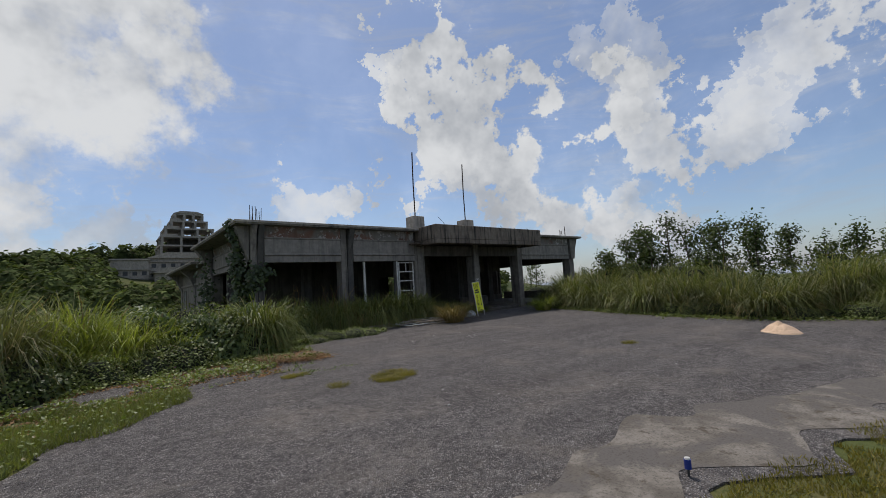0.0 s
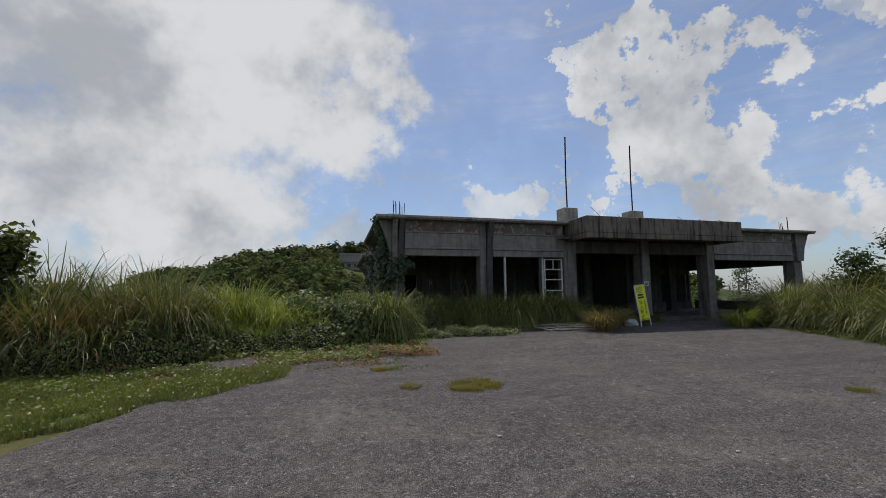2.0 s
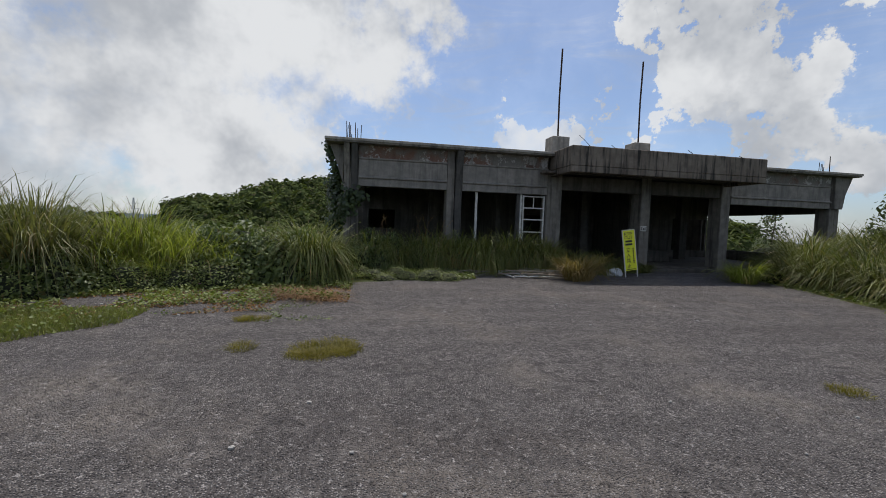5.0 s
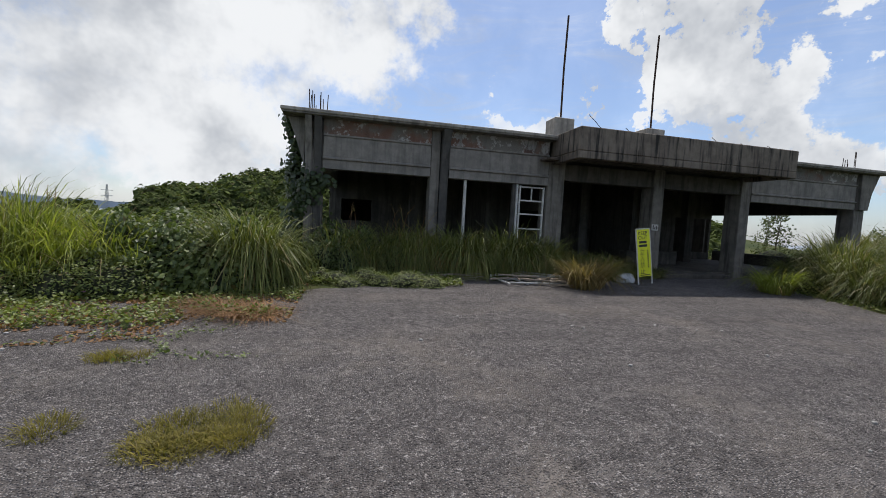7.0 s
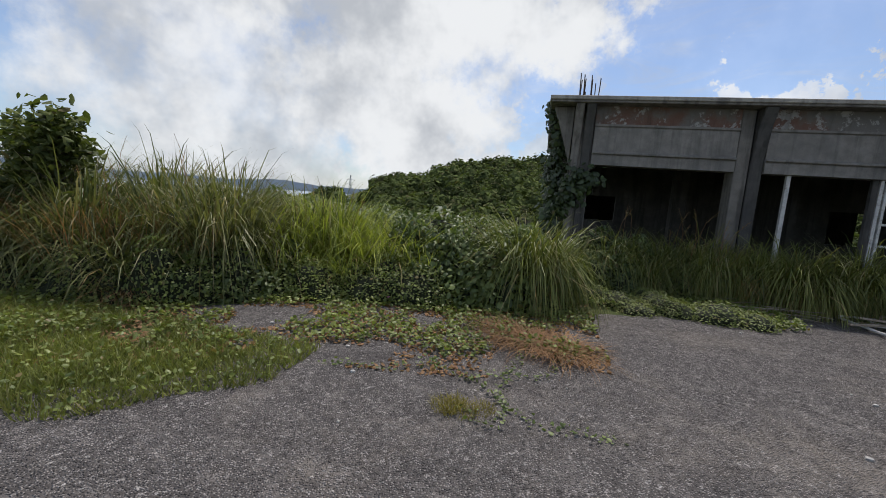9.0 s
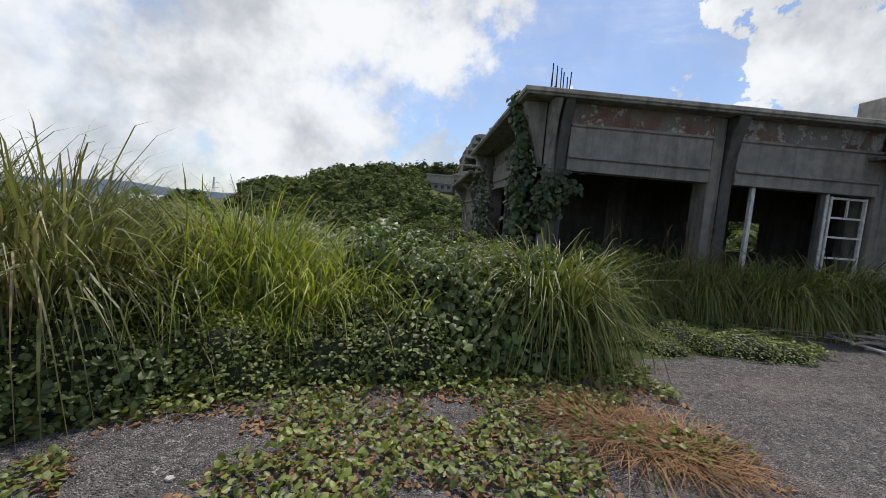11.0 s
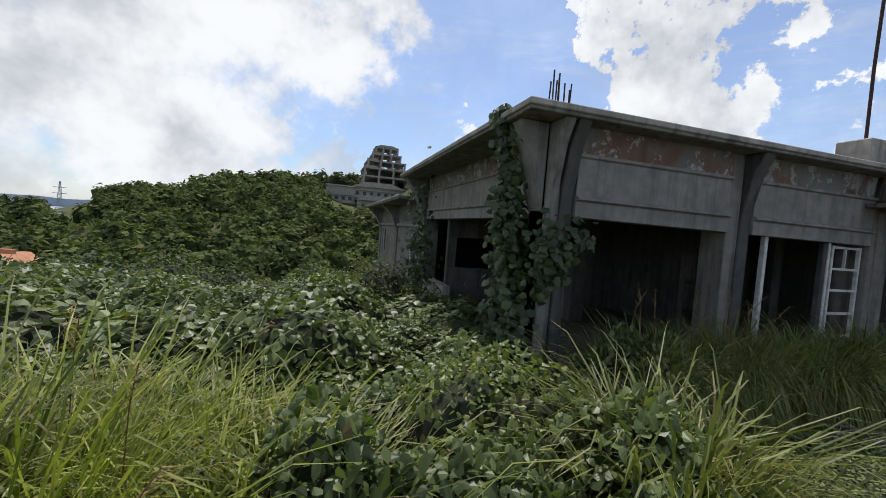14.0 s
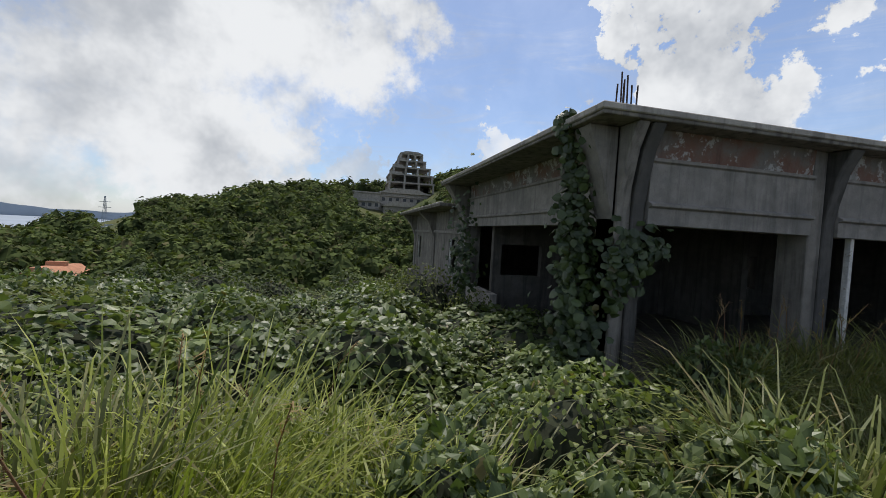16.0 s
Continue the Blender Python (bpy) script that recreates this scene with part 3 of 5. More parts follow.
# inside: floor, inner walls with openings, posts, with shade put into their colour
part("floor", box(4.2, RIGHT_END - 0.6, 14.5, REAR - 0.4, -0.6, FLOOR, 0.01), "shaded_concrete", house)
part("inner_ceiling", box(4.75, 22.0, 14.75, BACK - 0.05, ROOF - 0.3, ROOF - 0.12, 0.0), "shaded_concrete", house)


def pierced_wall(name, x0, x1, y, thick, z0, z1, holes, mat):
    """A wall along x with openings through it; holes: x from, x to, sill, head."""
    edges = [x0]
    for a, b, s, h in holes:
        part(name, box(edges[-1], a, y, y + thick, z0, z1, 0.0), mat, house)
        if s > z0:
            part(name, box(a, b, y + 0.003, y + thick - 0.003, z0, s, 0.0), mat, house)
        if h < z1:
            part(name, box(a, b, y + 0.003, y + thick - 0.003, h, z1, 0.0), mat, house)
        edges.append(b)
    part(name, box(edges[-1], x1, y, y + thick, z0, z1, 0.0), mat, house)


pierced_wall("inner_wall", 4.72, 22.0, 20.1, 0.18, FLOOR, ROOF - 0.3, [(4.95, 6.1, 1.28, 2.1), (12.2, 13.4, 1.1, 2.1), (20.0, 21.9, 0.62, 2.2)], "shaded_concrete")
pierced_wall("back_wall", 4.72, 22.2, 28.7, 0.2, -0.3, LOW - 0.104, [(11.6, 13.8, 0.9, 2.2), (18.2, 22.0, 0.6, 2.4)], "shaded_concrete")
part("inner_wall", box(9.9, 10.08, 17.6, 20.09, FLOOR, ROOF - 0.3, 0.0), "shaded_concrete", house)
part("inner_wall", box(15.6, 15.78, 17.4, 20.09, FLOOR, ROOF - 0.3, 0.0), "shaded_concrete", house)
part("end_wall", box(22.05, 22.25, 20.5, 28.6, -0.3, LOW - 0.104, 0.0), "shaded_concrete", house)
part("end_sill", box(22.1, 22.25, 15.0, 20.0, -0.3, 0.75, 0.01), "shaded_concrete", house)
part("inner_beam", box(22.02, 22.3, 14.95, 20.4, 2.4, ROOF - 0.1, 0.01), "shaded_concrete", house)
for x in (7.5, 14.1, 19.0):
    part("inner_post", box(x - 0.18, x + 0.18, 18.2, 18.56, FLOOR, ROOF - 0.3, 0.01), "shaded_concrete", house)
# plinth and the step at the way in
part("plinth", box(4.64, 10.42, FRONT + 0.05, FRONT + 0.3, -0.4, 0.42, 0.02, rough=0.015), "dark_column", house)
part("step", box(13.0, 16.6, 14.0, 14.5, -0.3, FLOOR - 0.03, 0.02), "shaded_concrete", house)
part("counter", box(14.9, 17.0, 16.6, 17.0, FLOOR, 0.75, 0.02), "shaded_concrete", house)

# ---- things by the building ----
def add_window_frame():
    f = thing("steel_window_frame", "unglazed white-painted steel window frame with four bars", "window frame")
    x0, x1, y, z0, z1 = 9.82, 10.52, FRONT + 0.12, 0.42, 2.52
    for x in (x0, x1):
        part("stile", box(x - 0.022, x + 0.022, y - 0.03, y + 0.03, z0, z1, 0.004), "white_paint", f)
    for z in (z0 + 0.03, 0.95, 1.35, 1.75, 2.12, z1 - 0.03):
        part("rail", box(x0 + 0.023, x1 - 0.023, y - 0.025, y + 0.025, z - 0.02, z + 0.02, 0.004), "white_paint", f)
    part("glazing_bar", box(10.17 - 0.015, 10.17 + 0.015, y - 0.02, y + 0.02, 2.141, z1 - 0.051, 0.003), "white_paint", f)
    part("glazing_bar", box(10.14 - 0.015, 10.14 + 0.015, y - 0.02, y + 0.02, 0.471, 0.929, 0.003), "white_paint", f)


add_window_frame()
for x, w in ((8.26, 0.035), (9.64, 0.05), (9.74, 0.03)):
    ob = part("window_post", box(x - w, x + w, FRONT + 0.1, FRONT + 0.18, 0.42, SOFFIT, 0.005), "white_paint" if w < 0.05 else "dark_column")
    tagged(ob, "slim upright post of a lost window", "post", "posts of the lost windows")


def text_mesh(words, size, mat, m, parent, label):
    """Flat lettering in the built-in font, as a mesh."""
    cu = bpy.data.curves.new("lettering", "FONT")
    cu.body, cu.size, cu.align_x, cu.align_y, cu.extrude = words, size, "CENTER", "CENTER", 0.0012
    ob = bpy.data.objects.new("lettering", cu)
    me = bpy.data.meshes.new_from_object(ob)
    bpy.data.objects.remove(ob)
    me.materials.clear()
    me.materials.append(M[mat])
    made = new("lettering", me)
    made.parent = parent
    made.matrix_basis = m
    return tagged(made, label)


def add_sign():
    s = thing("warning_sign", "leaning bright yellow keep-out board on white legs", "sign")
    bm = box(-0.2, 0.2, -0.012, 0.012, 0.2, 1.38, 0.004)
    part("board", bm, "sign_yellow", s)
    for x in (-0.205, 0.205):
        part("leg", box(x - 0.014, x + 0.014, -0.014, 0.014, 0.0, 1.4, 0.003), "white_paint", s)
    part("crossbar", box(-0.19, 0.19, -0.014, 0.014, 1.382, 1.408, 0.003), "white_paint", s)
    for z, w in ((1.28, "KEEP"), (1.17, "OUT")):
        text_mesh(w, 0.13, "sign_black", pose(-0.02, -0.0135, z, 90, 0, 0), s, "black lettering")
    for z, w in ((1.06, 0.11), (0.97, 0.12)):
        part("text_bar", box(-w - 0.02, w - 0.02, -0.0145, -0.0125, z - 0.03, z + 0.03, 0.0), "sign_black", s, "unreadable line of black writing")
    for z, w in ((0.80, "立"), (0.64, "入"), (0.48, "禁"), (0.32, "止")):
        text_mesh(w, 0.15, "sign_black", pose(-0.06, -0.0135, z, 90, 0, 0), s, "black characters")
    for i in range(9):
        part("text_bar", box(0.09, 0.13, -0.0145, -0.0125, 0.82 - i * 0.05, 0.85 - i * 0.05, 0.0), "sign_black", s)
    part("text_bar", box(-0.14, 0.14, -0.0145, -0.0125, 0.225, 0.245, 0.0), "sign_black", s)
    s.matrix_basis = pose(12.62, 12.8, level(12.8) + 0.03, -4, -6, 3)


add_sign()


def add_bag():
    bm = bmesh.new()
    bmesh.ops.create_icosphere(bm, subdivisions=4, radius=0.2)
    for v in bm.verts:
        k = 1 + 0.28 * noise.noise(v.co * 7) + 0.12 * noise.noise(v.co * 19)
        v.co = Vector((v.co.x * 1.2 * k, v.co.y * 0.9 * k, max(-0.09, v.co.z * 0.75 * k)))
    b = tagged(part("plastic_bag", bm, "plastic_bag"), "crumpled pale plastic bag lying behind the sign", "bag")
    b.location = (12.2, 13.0, level(13.0) + 0.12)


add_bag()
plate = tagged(part("number_plate", box(14.0, 14.22, FRONT - 0.018, FRONT - 0.002, 1.5, 1.68, 0.003), "white_paint"), "small white notice fixed to a column", "notice")
for i, w in enumerate((0.06, 0.02, 0.05)):
    part("text_bar", box(14.03 + i * 0.06, 14.03 + i * 0.06 + 0.03, FRONT - 0.0205, FRONT - 0.0185, 1.53, 1.53 + w + 0.06, 0.0), "sign_black", plate)


def add_lattice(at, turn, w, l, nx, ny, lift, mat, label):
    """A discarded window lattice lying on the ground."""
    f = thing("discarded_frame", label, "window frame", "old frames lying in a heap")
    for i in range(nx):
        x = -w / 2 + w * i / (nx - 1)
        part("bar", box(x - 0.017, x + 0.017, -l / 2, l / 2, 0.0, 0.03, 0.004), mat, f)
    for j in range(ny):
        y = -l / 2 + l * j / (ny - 1)
        part("cross_bar", box(-w / 2, w / 2, y - 0.017, y + 0.017, 0.031, 0.06, 0.004), mat, f)
    f.matrix_basis = pose(at[0], at[1], level(at[1]) + lift, 3, 2, turn)


add_lattice((9.6, 12.85), 12, 1.9, 0.85, 5, 3, 0.03, "white_paint", "old white window lattice lying flat on asphalt")
add_lattice((9.9, 12.65), -9, 1.6, 0.7, 4, 3, 0.10, "old_timber", "weathered timber lattice lying on another frame")
for k in range(14):
    a = RNG.uniform(-35, 35)
    x, y = RNG.uniform(8.7, 10.6), RNG.uniform(12.3, 13.2)
    l = RNG.uniform(0.7, 1.6)
    ob = part("loose_batten", box(-l / 2, l / 2, -0.02, 0.02, 0, 0.03, 0.003), "old_timber" if k % 3 else "white_paint")
    ob.matrix_basis = pose(x, y, level(y) + 0.025 + 0.012 * k, 0, RNG.uniform(-2, 2), a)
    tagged(ob, "loose weathered batten in a heap", "timber", "loose battens")
for k in range(26):
    x, y = RNG.uniform(6.5, 8.1), RNG.uniform(12.8, 13.6)
    l = RNG.uniform(0.5, 1.3)
    ob = part("dead_branch", tube([(-l / 2, 0, 0), (0, RNG.uniform(-0.06, 0.06), 0.03), (l / 2, 0, RNG.uniform(0, 0.08))], 0.012, 5, 0.4), "old_timber")
    ob.matrix_basis = pose(x, y, level(y) + 0.03 + 0.01 * (k % 9), 0, 0, RNG.uniform(-50, 40))
    tagged(ob, "dry grey fallen branch in a heap", "branch", "dead branches")


def add_sand_heap():
    bm = bmesh.new()
    bmesh.ops.create_grid(bm, x_segments=36, y_segments=36, size=0.62)
    for v in bm.verts:
        r = v.co.length
        two = max(0.30 - (v.co - Vector((0.06, 0.05, 0))).length * 0.62, 0.27 - (v.co - Vector((-0.12, -0.12, 0))).length * 0.62, 0.0)
        v.co.z = max(-0.03, two + 0.05 * noise.noise(v.co * 5) * (r < 0.45) - (0.03 if two <= 0 else 0))
    s = tagged(part("sand_heap", bm, "sand"), "small heap of orange-tan sand on asphalt", "sand")
    s.scale = (0.72, 0.72, 0.8)
    s.location = (12.73, 3.15, level(3.15) + 0.03)


add_sand_heap()


def add_can():
    can = thing("drink_can", "blue and white drink can standing on a dark base", "can")
    part("body", tube([(0, 0, 0.07), (0, 0, 0.076), (0, 0, 0.16), (0, 0, 0.166)], 0.034, 16), "can_blue", can)
    part("lid", tube([(0, 0, 0.166), (0, 0, 0.182)], 0.029, 16, 0.9), "white_paint", can)
    for x in (-0.02, 0.02):
        part("foot", tube([(x, 0, 0.0), (x, 0, 0.07)], 0.012, 8), "sign_black", can)
    can.matrix_basis = pose(4.15, 2.13, level(2.13) + 0.03, 0, 0, 20) @ Matrix.Diagonal((0.75, 0.75, 0.75, 1))


add_can()

# ---- plants ----
def blade_mesh(name, n, base, tall, width, lean, droop, mat, seed, flat=0.0):
    """A tuft: n arching blades that taper, rising from a patch of the given radius."""
    r = np.random.default_rng(seed)
    verts, faces = [], []
    ts = (0.0, 0.3, 0.58, 0.82, 1.0)
    for _ in range(n):
        a, d = r.uniform(0, math.tau), base * math.sqrt(r.uniform())
        x, y = d * math.cos(a), d * math.sin(a)
        way = a + r.normal(0, 0.7)
        h = tall * r.uniform(0.55, 1.08)
        out = h * (lean * r.uniform(0.3, 1.3) + 0.25 * d / max(base, 0.01))
        fall = h * droop * r.uniform(0.2, 1.3)
        w = width * r.uniform(0.6, 1.3)
        c, s = math.cos(way), math.sin(way)
        turn = way + r.normal(math.pi / 2, 0.5)
        wx, wy = math.cos(turn) * w / 2, math.sin(turn) * w / 2
        start = len(verts)
        for t, k in zip(ts, (0.6, 1.0, 0.9, 0.55, 0.0)):
            px, py = x + c * out * t ** 1.6, y + s * out * t ** 1.6
            pz = h * (1 - flat) * (t - 0.18 * t * t) - fall * t ** 3.2
            if k:
                verts.append((px - wx * k, py - wy * k, pz))
                verts.append((px + wx * k, py + wy * k, pz))
            else:
                verts.append((px, py, pz))
        for i in (0, 2, 4):
            faces.append((start + i, start + i + 1, start + i + 3, start + i + 2))
        faces.append((start + 6, start + 7, start + 8))
    return mesh_from(name, verts, faces, mat)


def unit(v):
    return v / (np.linalg.norm(v, axis=1, keepdims=True) + 1e-9)


def leaves(points, normals, size, r, broad=0.75, simple=False):
    """Folded oval leaves set at the points, facing roughly along the normals."""
    p, n = np.array(points, float), len(points)
    nrm = unit(np.array(normals, float) + r.normal(0, 0.45, (n, 3)))
    u = unit(np.cross(nrm, r.normal(0, 1, (n, 3))))
    v = np.cross(nrm, u)
    s = size * r.uniform(0.55, 1.25, (n, 1))
    w, drop = s * broad * 0.5, nrm * s * 0.14
    if simple:
        ring = np.stack([p - u * s * 0.5, p + v * w - drop, p + u * s * 0.5 - drop, p - v * w - drop], 1)
        at = np.arange(n)[:, None] * 4
        return ring.reshape(-1, 3).tolist(), np.concatenate([at + np.array([0, 2, 1]), at + np.array([0, 3, 2])]).tolist()
    ring = np.stack([p - u * s * 0.5, p - u * s * 0.22 + v * w - drop, p + u * s * 0.2 + v * w * 0.8 - drop, p + u * s * 0.55 - drop, p + u * s * 0.2 - v * w * 0.8 - drop, p - u * s * 0.22 - v * w - drop], 1)
    at = np.arange(n)[:, None] * 6
    faces = np.concatenate([at + np.array([0, 3, 2, 1]), at + np.array([0, 5, 4, 3])])
    return ring.reshape(-1, 3).tolist(), faces.tolist()


def lumpy_dome(r, lumps):
    """Distance of a bush's outer skin for each direction."""
    ways = r.normal(0, 1, (lumps, 3))
    ways[:, 2] = np.abs(ways[:, 2]) * 0.8
    ways /= np.linalg.norm(ways, axis=1, keepdims=True)
    size = r.uniform(0.12, 0.38, lumps)
    return lambda d: 0.72 + max(size[i] * max(0.0, (float(d @ ways[i]) - 0.72) / 0.28) ** 0.7 for i in range(lumps))


def shrub_meshes(name, n, leaf, mat, seed, broad=0.75, lumps=14, deep=0.3, squash=1.0, simple=False):
    """The leaf shell of a bush of radius about one metre, and a solid filler heart coloured as its inner shade."""
    r = np.random.default_rng(seed)
    skin = lumpy_dome(r, lumps)
    pts, nrm = [], []
    while len(pts) < n:
        d = r.normal(0, 1, 3)
        d /= np.linalg.norm(d)
        if d[2] < -0.15:
            continue
        k = skin(d) * (1 - deep * r.uniform() ** 2)
        p = d * k
        p[2] = max(0.02, p[2] * squash)
        pts.append(p)
        nrm.append(d * 0.6 + np.array([0, 0, 0.7]))
    shell = mesh_from(name, *leaves(pts, nrm, leaf, r, broad, simple), mat)
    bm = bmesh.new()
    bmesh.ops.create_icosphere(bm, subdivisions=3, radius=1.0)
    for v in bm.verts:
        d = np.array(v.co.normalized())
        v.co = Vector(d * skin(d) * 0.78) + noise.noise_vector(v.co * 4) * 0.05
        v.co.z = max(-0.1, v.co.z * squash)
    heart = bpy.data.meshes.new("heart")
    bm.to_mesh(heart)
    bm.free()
    heart.materials.append(M["core_shade"])
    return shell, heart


def bush(name, meshes, x, y, size, tall, label, group, turn=None, z=None):
    b = thing(name, label, "plant", group)
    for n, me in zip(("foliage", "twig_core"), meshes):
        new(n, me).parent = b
    a = RNG.uniform(0, 360) if turn is None else turn
    b.matrix_basis = pose(x, y, (height(x, y) if z is None else z) - 0.03, 0, 0, a) @ Matrix.Diagonal((size * RNG.uniform(0.9, 1.1), size * RNG.uniform(0.9, 1.1), tall, 1))
    return b


def tuft(name, me, x, y, size, tall, label, group, z=None):
    m = pose(x, y, (height(x, y) if z is None else z) - 0.02, RNG.uniform(-4, 4), RNG.uniform(-4, 4), RNG.uniform(0, 360)) @ Matrix.Diagonal((size, size, tall, 1))
    if name != "grass_clump":
        ob = new(name, me)
    else:
        ob = new(name)
        new("blade_tuft", me).parent = ob
        tagged(new("dead_blade_tuft", WITHERED), "straw-coloured withered blades").parent = ob
    tagged(ob, label, "grass", group)
    ob.matrix_basis = m
    return ob


WITHERED = blade_mesh("dead_blade_tuft", 46, 0.36, 0.95, 0.016, 0.75, 0.95, "tan_grass", 15)
TALL = [blade_mesh("grass_clump", 380, 0.33, 1.45, 0.021, 0.5, 0.7, "silver_grass", 11 + i) for i in range(3)]
ARCH = [blade_mesh("grass_clump", 760, 0.34, 1.5, 0.017, 0.5, 0.95, "grass", 21 + i) for i in range(2)]
BRIGHT = [blade_mesh("grass_clump", 480, 0.34, 1.3, 0.015, 0.48, 0.6, "bright_grass", 31 + i) for i in range(2)]
TAN = [blade_mesh("grass_clump", 420, 0.26, 0.95, 0.013, 0.62, 0.55, "tan_grass", 41)]
DRY = [blade_mesh("grass_clump", 140, 0.3, 1.5, 0.010, 0.22, 0.15, "dry_grass", 51)]
STRAW = blade_mesh("dead_grass", 420, 0.36, 0.42, 0.008, 1.3, 0.75, "dry_grass", 61)
TURF = [blade_mesh("turf_tuft", 90, 0.16, 0.10, 0.006, 0.7, 0.3, "turf", 71 + i) for i in range(2)]
VINE = [shrub_meshes("foliage", 1600, 0.10, "vine_leaf", 81 + i, 0.9, 16, 0.3) for i in range(3)]
WEED = [shrub_meshes("foliage", 1700, 0.07, "weed_leaf", 91 + i, 0.8, 18, 0.34) for i in range(3)]
BUSH = [shrub_meshes("foliage", 1800, 0.085, "shrub_leaf", 101 + i, 0.65, 20, 0.28, 1.0, True) for i in range(3)]
CROWN = [shrub_meshes("foliage", 900, 0.12, "tree_leaf", 111 + i, 0.7, 22, 0.28, 1.0, True) for i in range(3)]

L_GRASS, L_VINE, L_WEED = "tall green silver grass clump in a thicket", "dense dark green vine thicket with broad leaves", "low leafy green weeds spilling over asphalt edge"


def plume(x, y, z, tall):
    """A bare stalk with a feathery seed head that nods at the tip."""
    p = thing("grass_plume", "thin dry grass stalk with feathery seed head", "grass", "plumes above the thicket")
    a, l = RNG.uniform(0, math.tau), RNG.uniform(0.12, 0.4)
    pts = [(0, 0, 0), (0.2 * l * math.cos(a), 0.2 * l * math.sin(a), tall * 0.55), (0.55 * l * math.cos(a), 0.55 * l * math.sin(a), tall * 0.86), (l * math.cos(a), l * math.sin(a), tall)]
    part("stalk", tube(pts, 0.005, 4, 0.5), "dry_grass", p)
    bm = bmesh.new()
    for i in range(22):
        t = i / 21
        q = Vector(pts[2]).lerp(Vector(pts[3]), t)
        d = Vector((math.cos(a) * 0.5 + RNG.normal(0, 0.35), math.sin(a) * 0.5 + RNG.normal(0, 0.35), 0.6 - 0.7 * t)).normalized()
        s = d.cross(Vector((0, 0, 1))).normalized() * 0.004
        e = q + d * RNG.uniform(0.06, 0.12)
        bm.faces.new([bm.verts.new(q - s), bm.verts.new(q + s), bm.verts.new(e)])
    part("seed_head", bm, "tan_grass", p)
    p.location = (x, y, z)


# thicket along the yard's far edge: front skirt of weeds, vines behind, grass rising through it
EDGE = [(-6.5, 7.6), (-4.5, 8.3), (-2.6, 8.9), (-1.0, 9.3), (0.0, 10.1), (1.2, 10.7), (2.4, 10.9), (3.3, 11.1), (4.4, 11.7)]


def edge_y(x):
    for (x0, y0), (x1, y1) in zip(EDGE, EDGE[1:]):
        if x0 <= x <= x1:
            return y0 + (y1 - y0) * (x - x0) / (x1 - x0)
    return EDGE[0][1] if x < EDGE[0][0] else EDGE[-1][1]


def thicket_top(x, y):
    """How high the thicket stands: tallest at its far end, low before the building."""
    back = y - edge_y(x)
    return (1.1 + 0.16 * smooth_step(0.2, -2.2, x) + 0.12 * smooth_step(0.6, 1.6, back)) * (1 - 0.40 * smooth_step(1.6, 3.0, back) * smooth_step(-2.0, 0.5, x))


for i in range(46):
    x = -6.0 + 10.0 * (i + RNG.uniform(0, 1)) / 46
    y = edge_y(x) + RNG.uniform(0.15, 0.5)
    bush("weed_bush", WEED[i % 3], x, y, RNG.uniform(0.45, 0.7), RNG.uniform(0.5, 1.0) * (0.75 + 0.25 * (x < 0)), L_WEED, "weeds along the yard")
for i in range(84):
    x = RNG.uniform(-6.5, 3.7)
    back = 0.55 + 4.6 * RNG.uniform() ** 1.4
    y = edge_y(x) + back
    t = thicket_top(x, y)
    if x < 1.3 and back < 2.4:
        t *= 0.62
    bush("vine_bush", (VINE if i % 3 else WEED)[i % 3], x, y, RNG.uniform(0.6, 0.95), t * RNG.uniform(0.85, 1.2), L_VINE, "vines in the thicket")
for i in range(54):
    x = RNG.uniform(-6.5, 1.1)
    back = RNG.uniform(0.6, 3.4)
    y = edge_y(x) + back
    t = thicket_top(x, y)
    me = (BRIGHT if x > -0.2 and i % 3 else TALL)[i % 2]
    tuft("grass_clump", me, x, y, RNG.uniform(0.85, 1.1), t * RNG.uniform(0.95, 1.8), L_GRASS, "grass in the thicket")
for i in range(46):
    x = RNG.uniform(-6.0, -0.9)
    y = edge_y(x) + RNG.uniform(0.35, 2.0)
    tuft("grass_clump", (DRY if i % 3 else TALL)[0], x, y, RNG.uniform(0.9, 1.2), RNG.uniform(1.0, 1.3), "tall brown-stemmed grass clump", "dry grass in the thicket")
for i in range(46):
    x = RNG.uniform(-6.0, 1.2)
    y = edge_y(x) + RNG.uniform(0.5, 3.0)
    plume(x, y, level(y), thicket_top(x, y) * RNG.uniform(1.2, 1.6) + 0.1)
for i in range(26):
    x, y = RNG.uniform(-8.0, 2.2), RNG.uniform(14.6, 20.5)
    bush("vine_bush", VINE[i % 3], x, y, RNG.uniform(0.9, 1.3), RNG.uniform(1.0, 1.5), L_VINE, "vines on the slope")
# the great arching clump at the corner of the thicket
tuft("grass_clump", ARCH[0], 3.65, 11.65, 1.05, 1.65, "large arching grass clump with drooping blades", "arching clumps")
tuft("grass_clump", ARCH[1], 3.4, 11.8, 0.9, 1.55, "large arching grass clump with drooping blades", "arching clumps")
tuft("grass_clump", ARCH[1], 3.85, 11.9, 0.95, 1.5, "large arching grass clump with drooping blades", "arching clumps")
tuft("grass_clump", TALL[1], 1.6, 12.2, 1.0, 1.25, L_GRASS, "arching clumps")
tuft("grass_clump", BRIGHT[1], 1.0, 12.5, 1.05, 1.5, L_GRASS, "arching clumps")
tuft("grass_clump", BRIGHT[0], 0.3, 12.6, 1.1, 1.6, L_GRASS, "arching clumps")
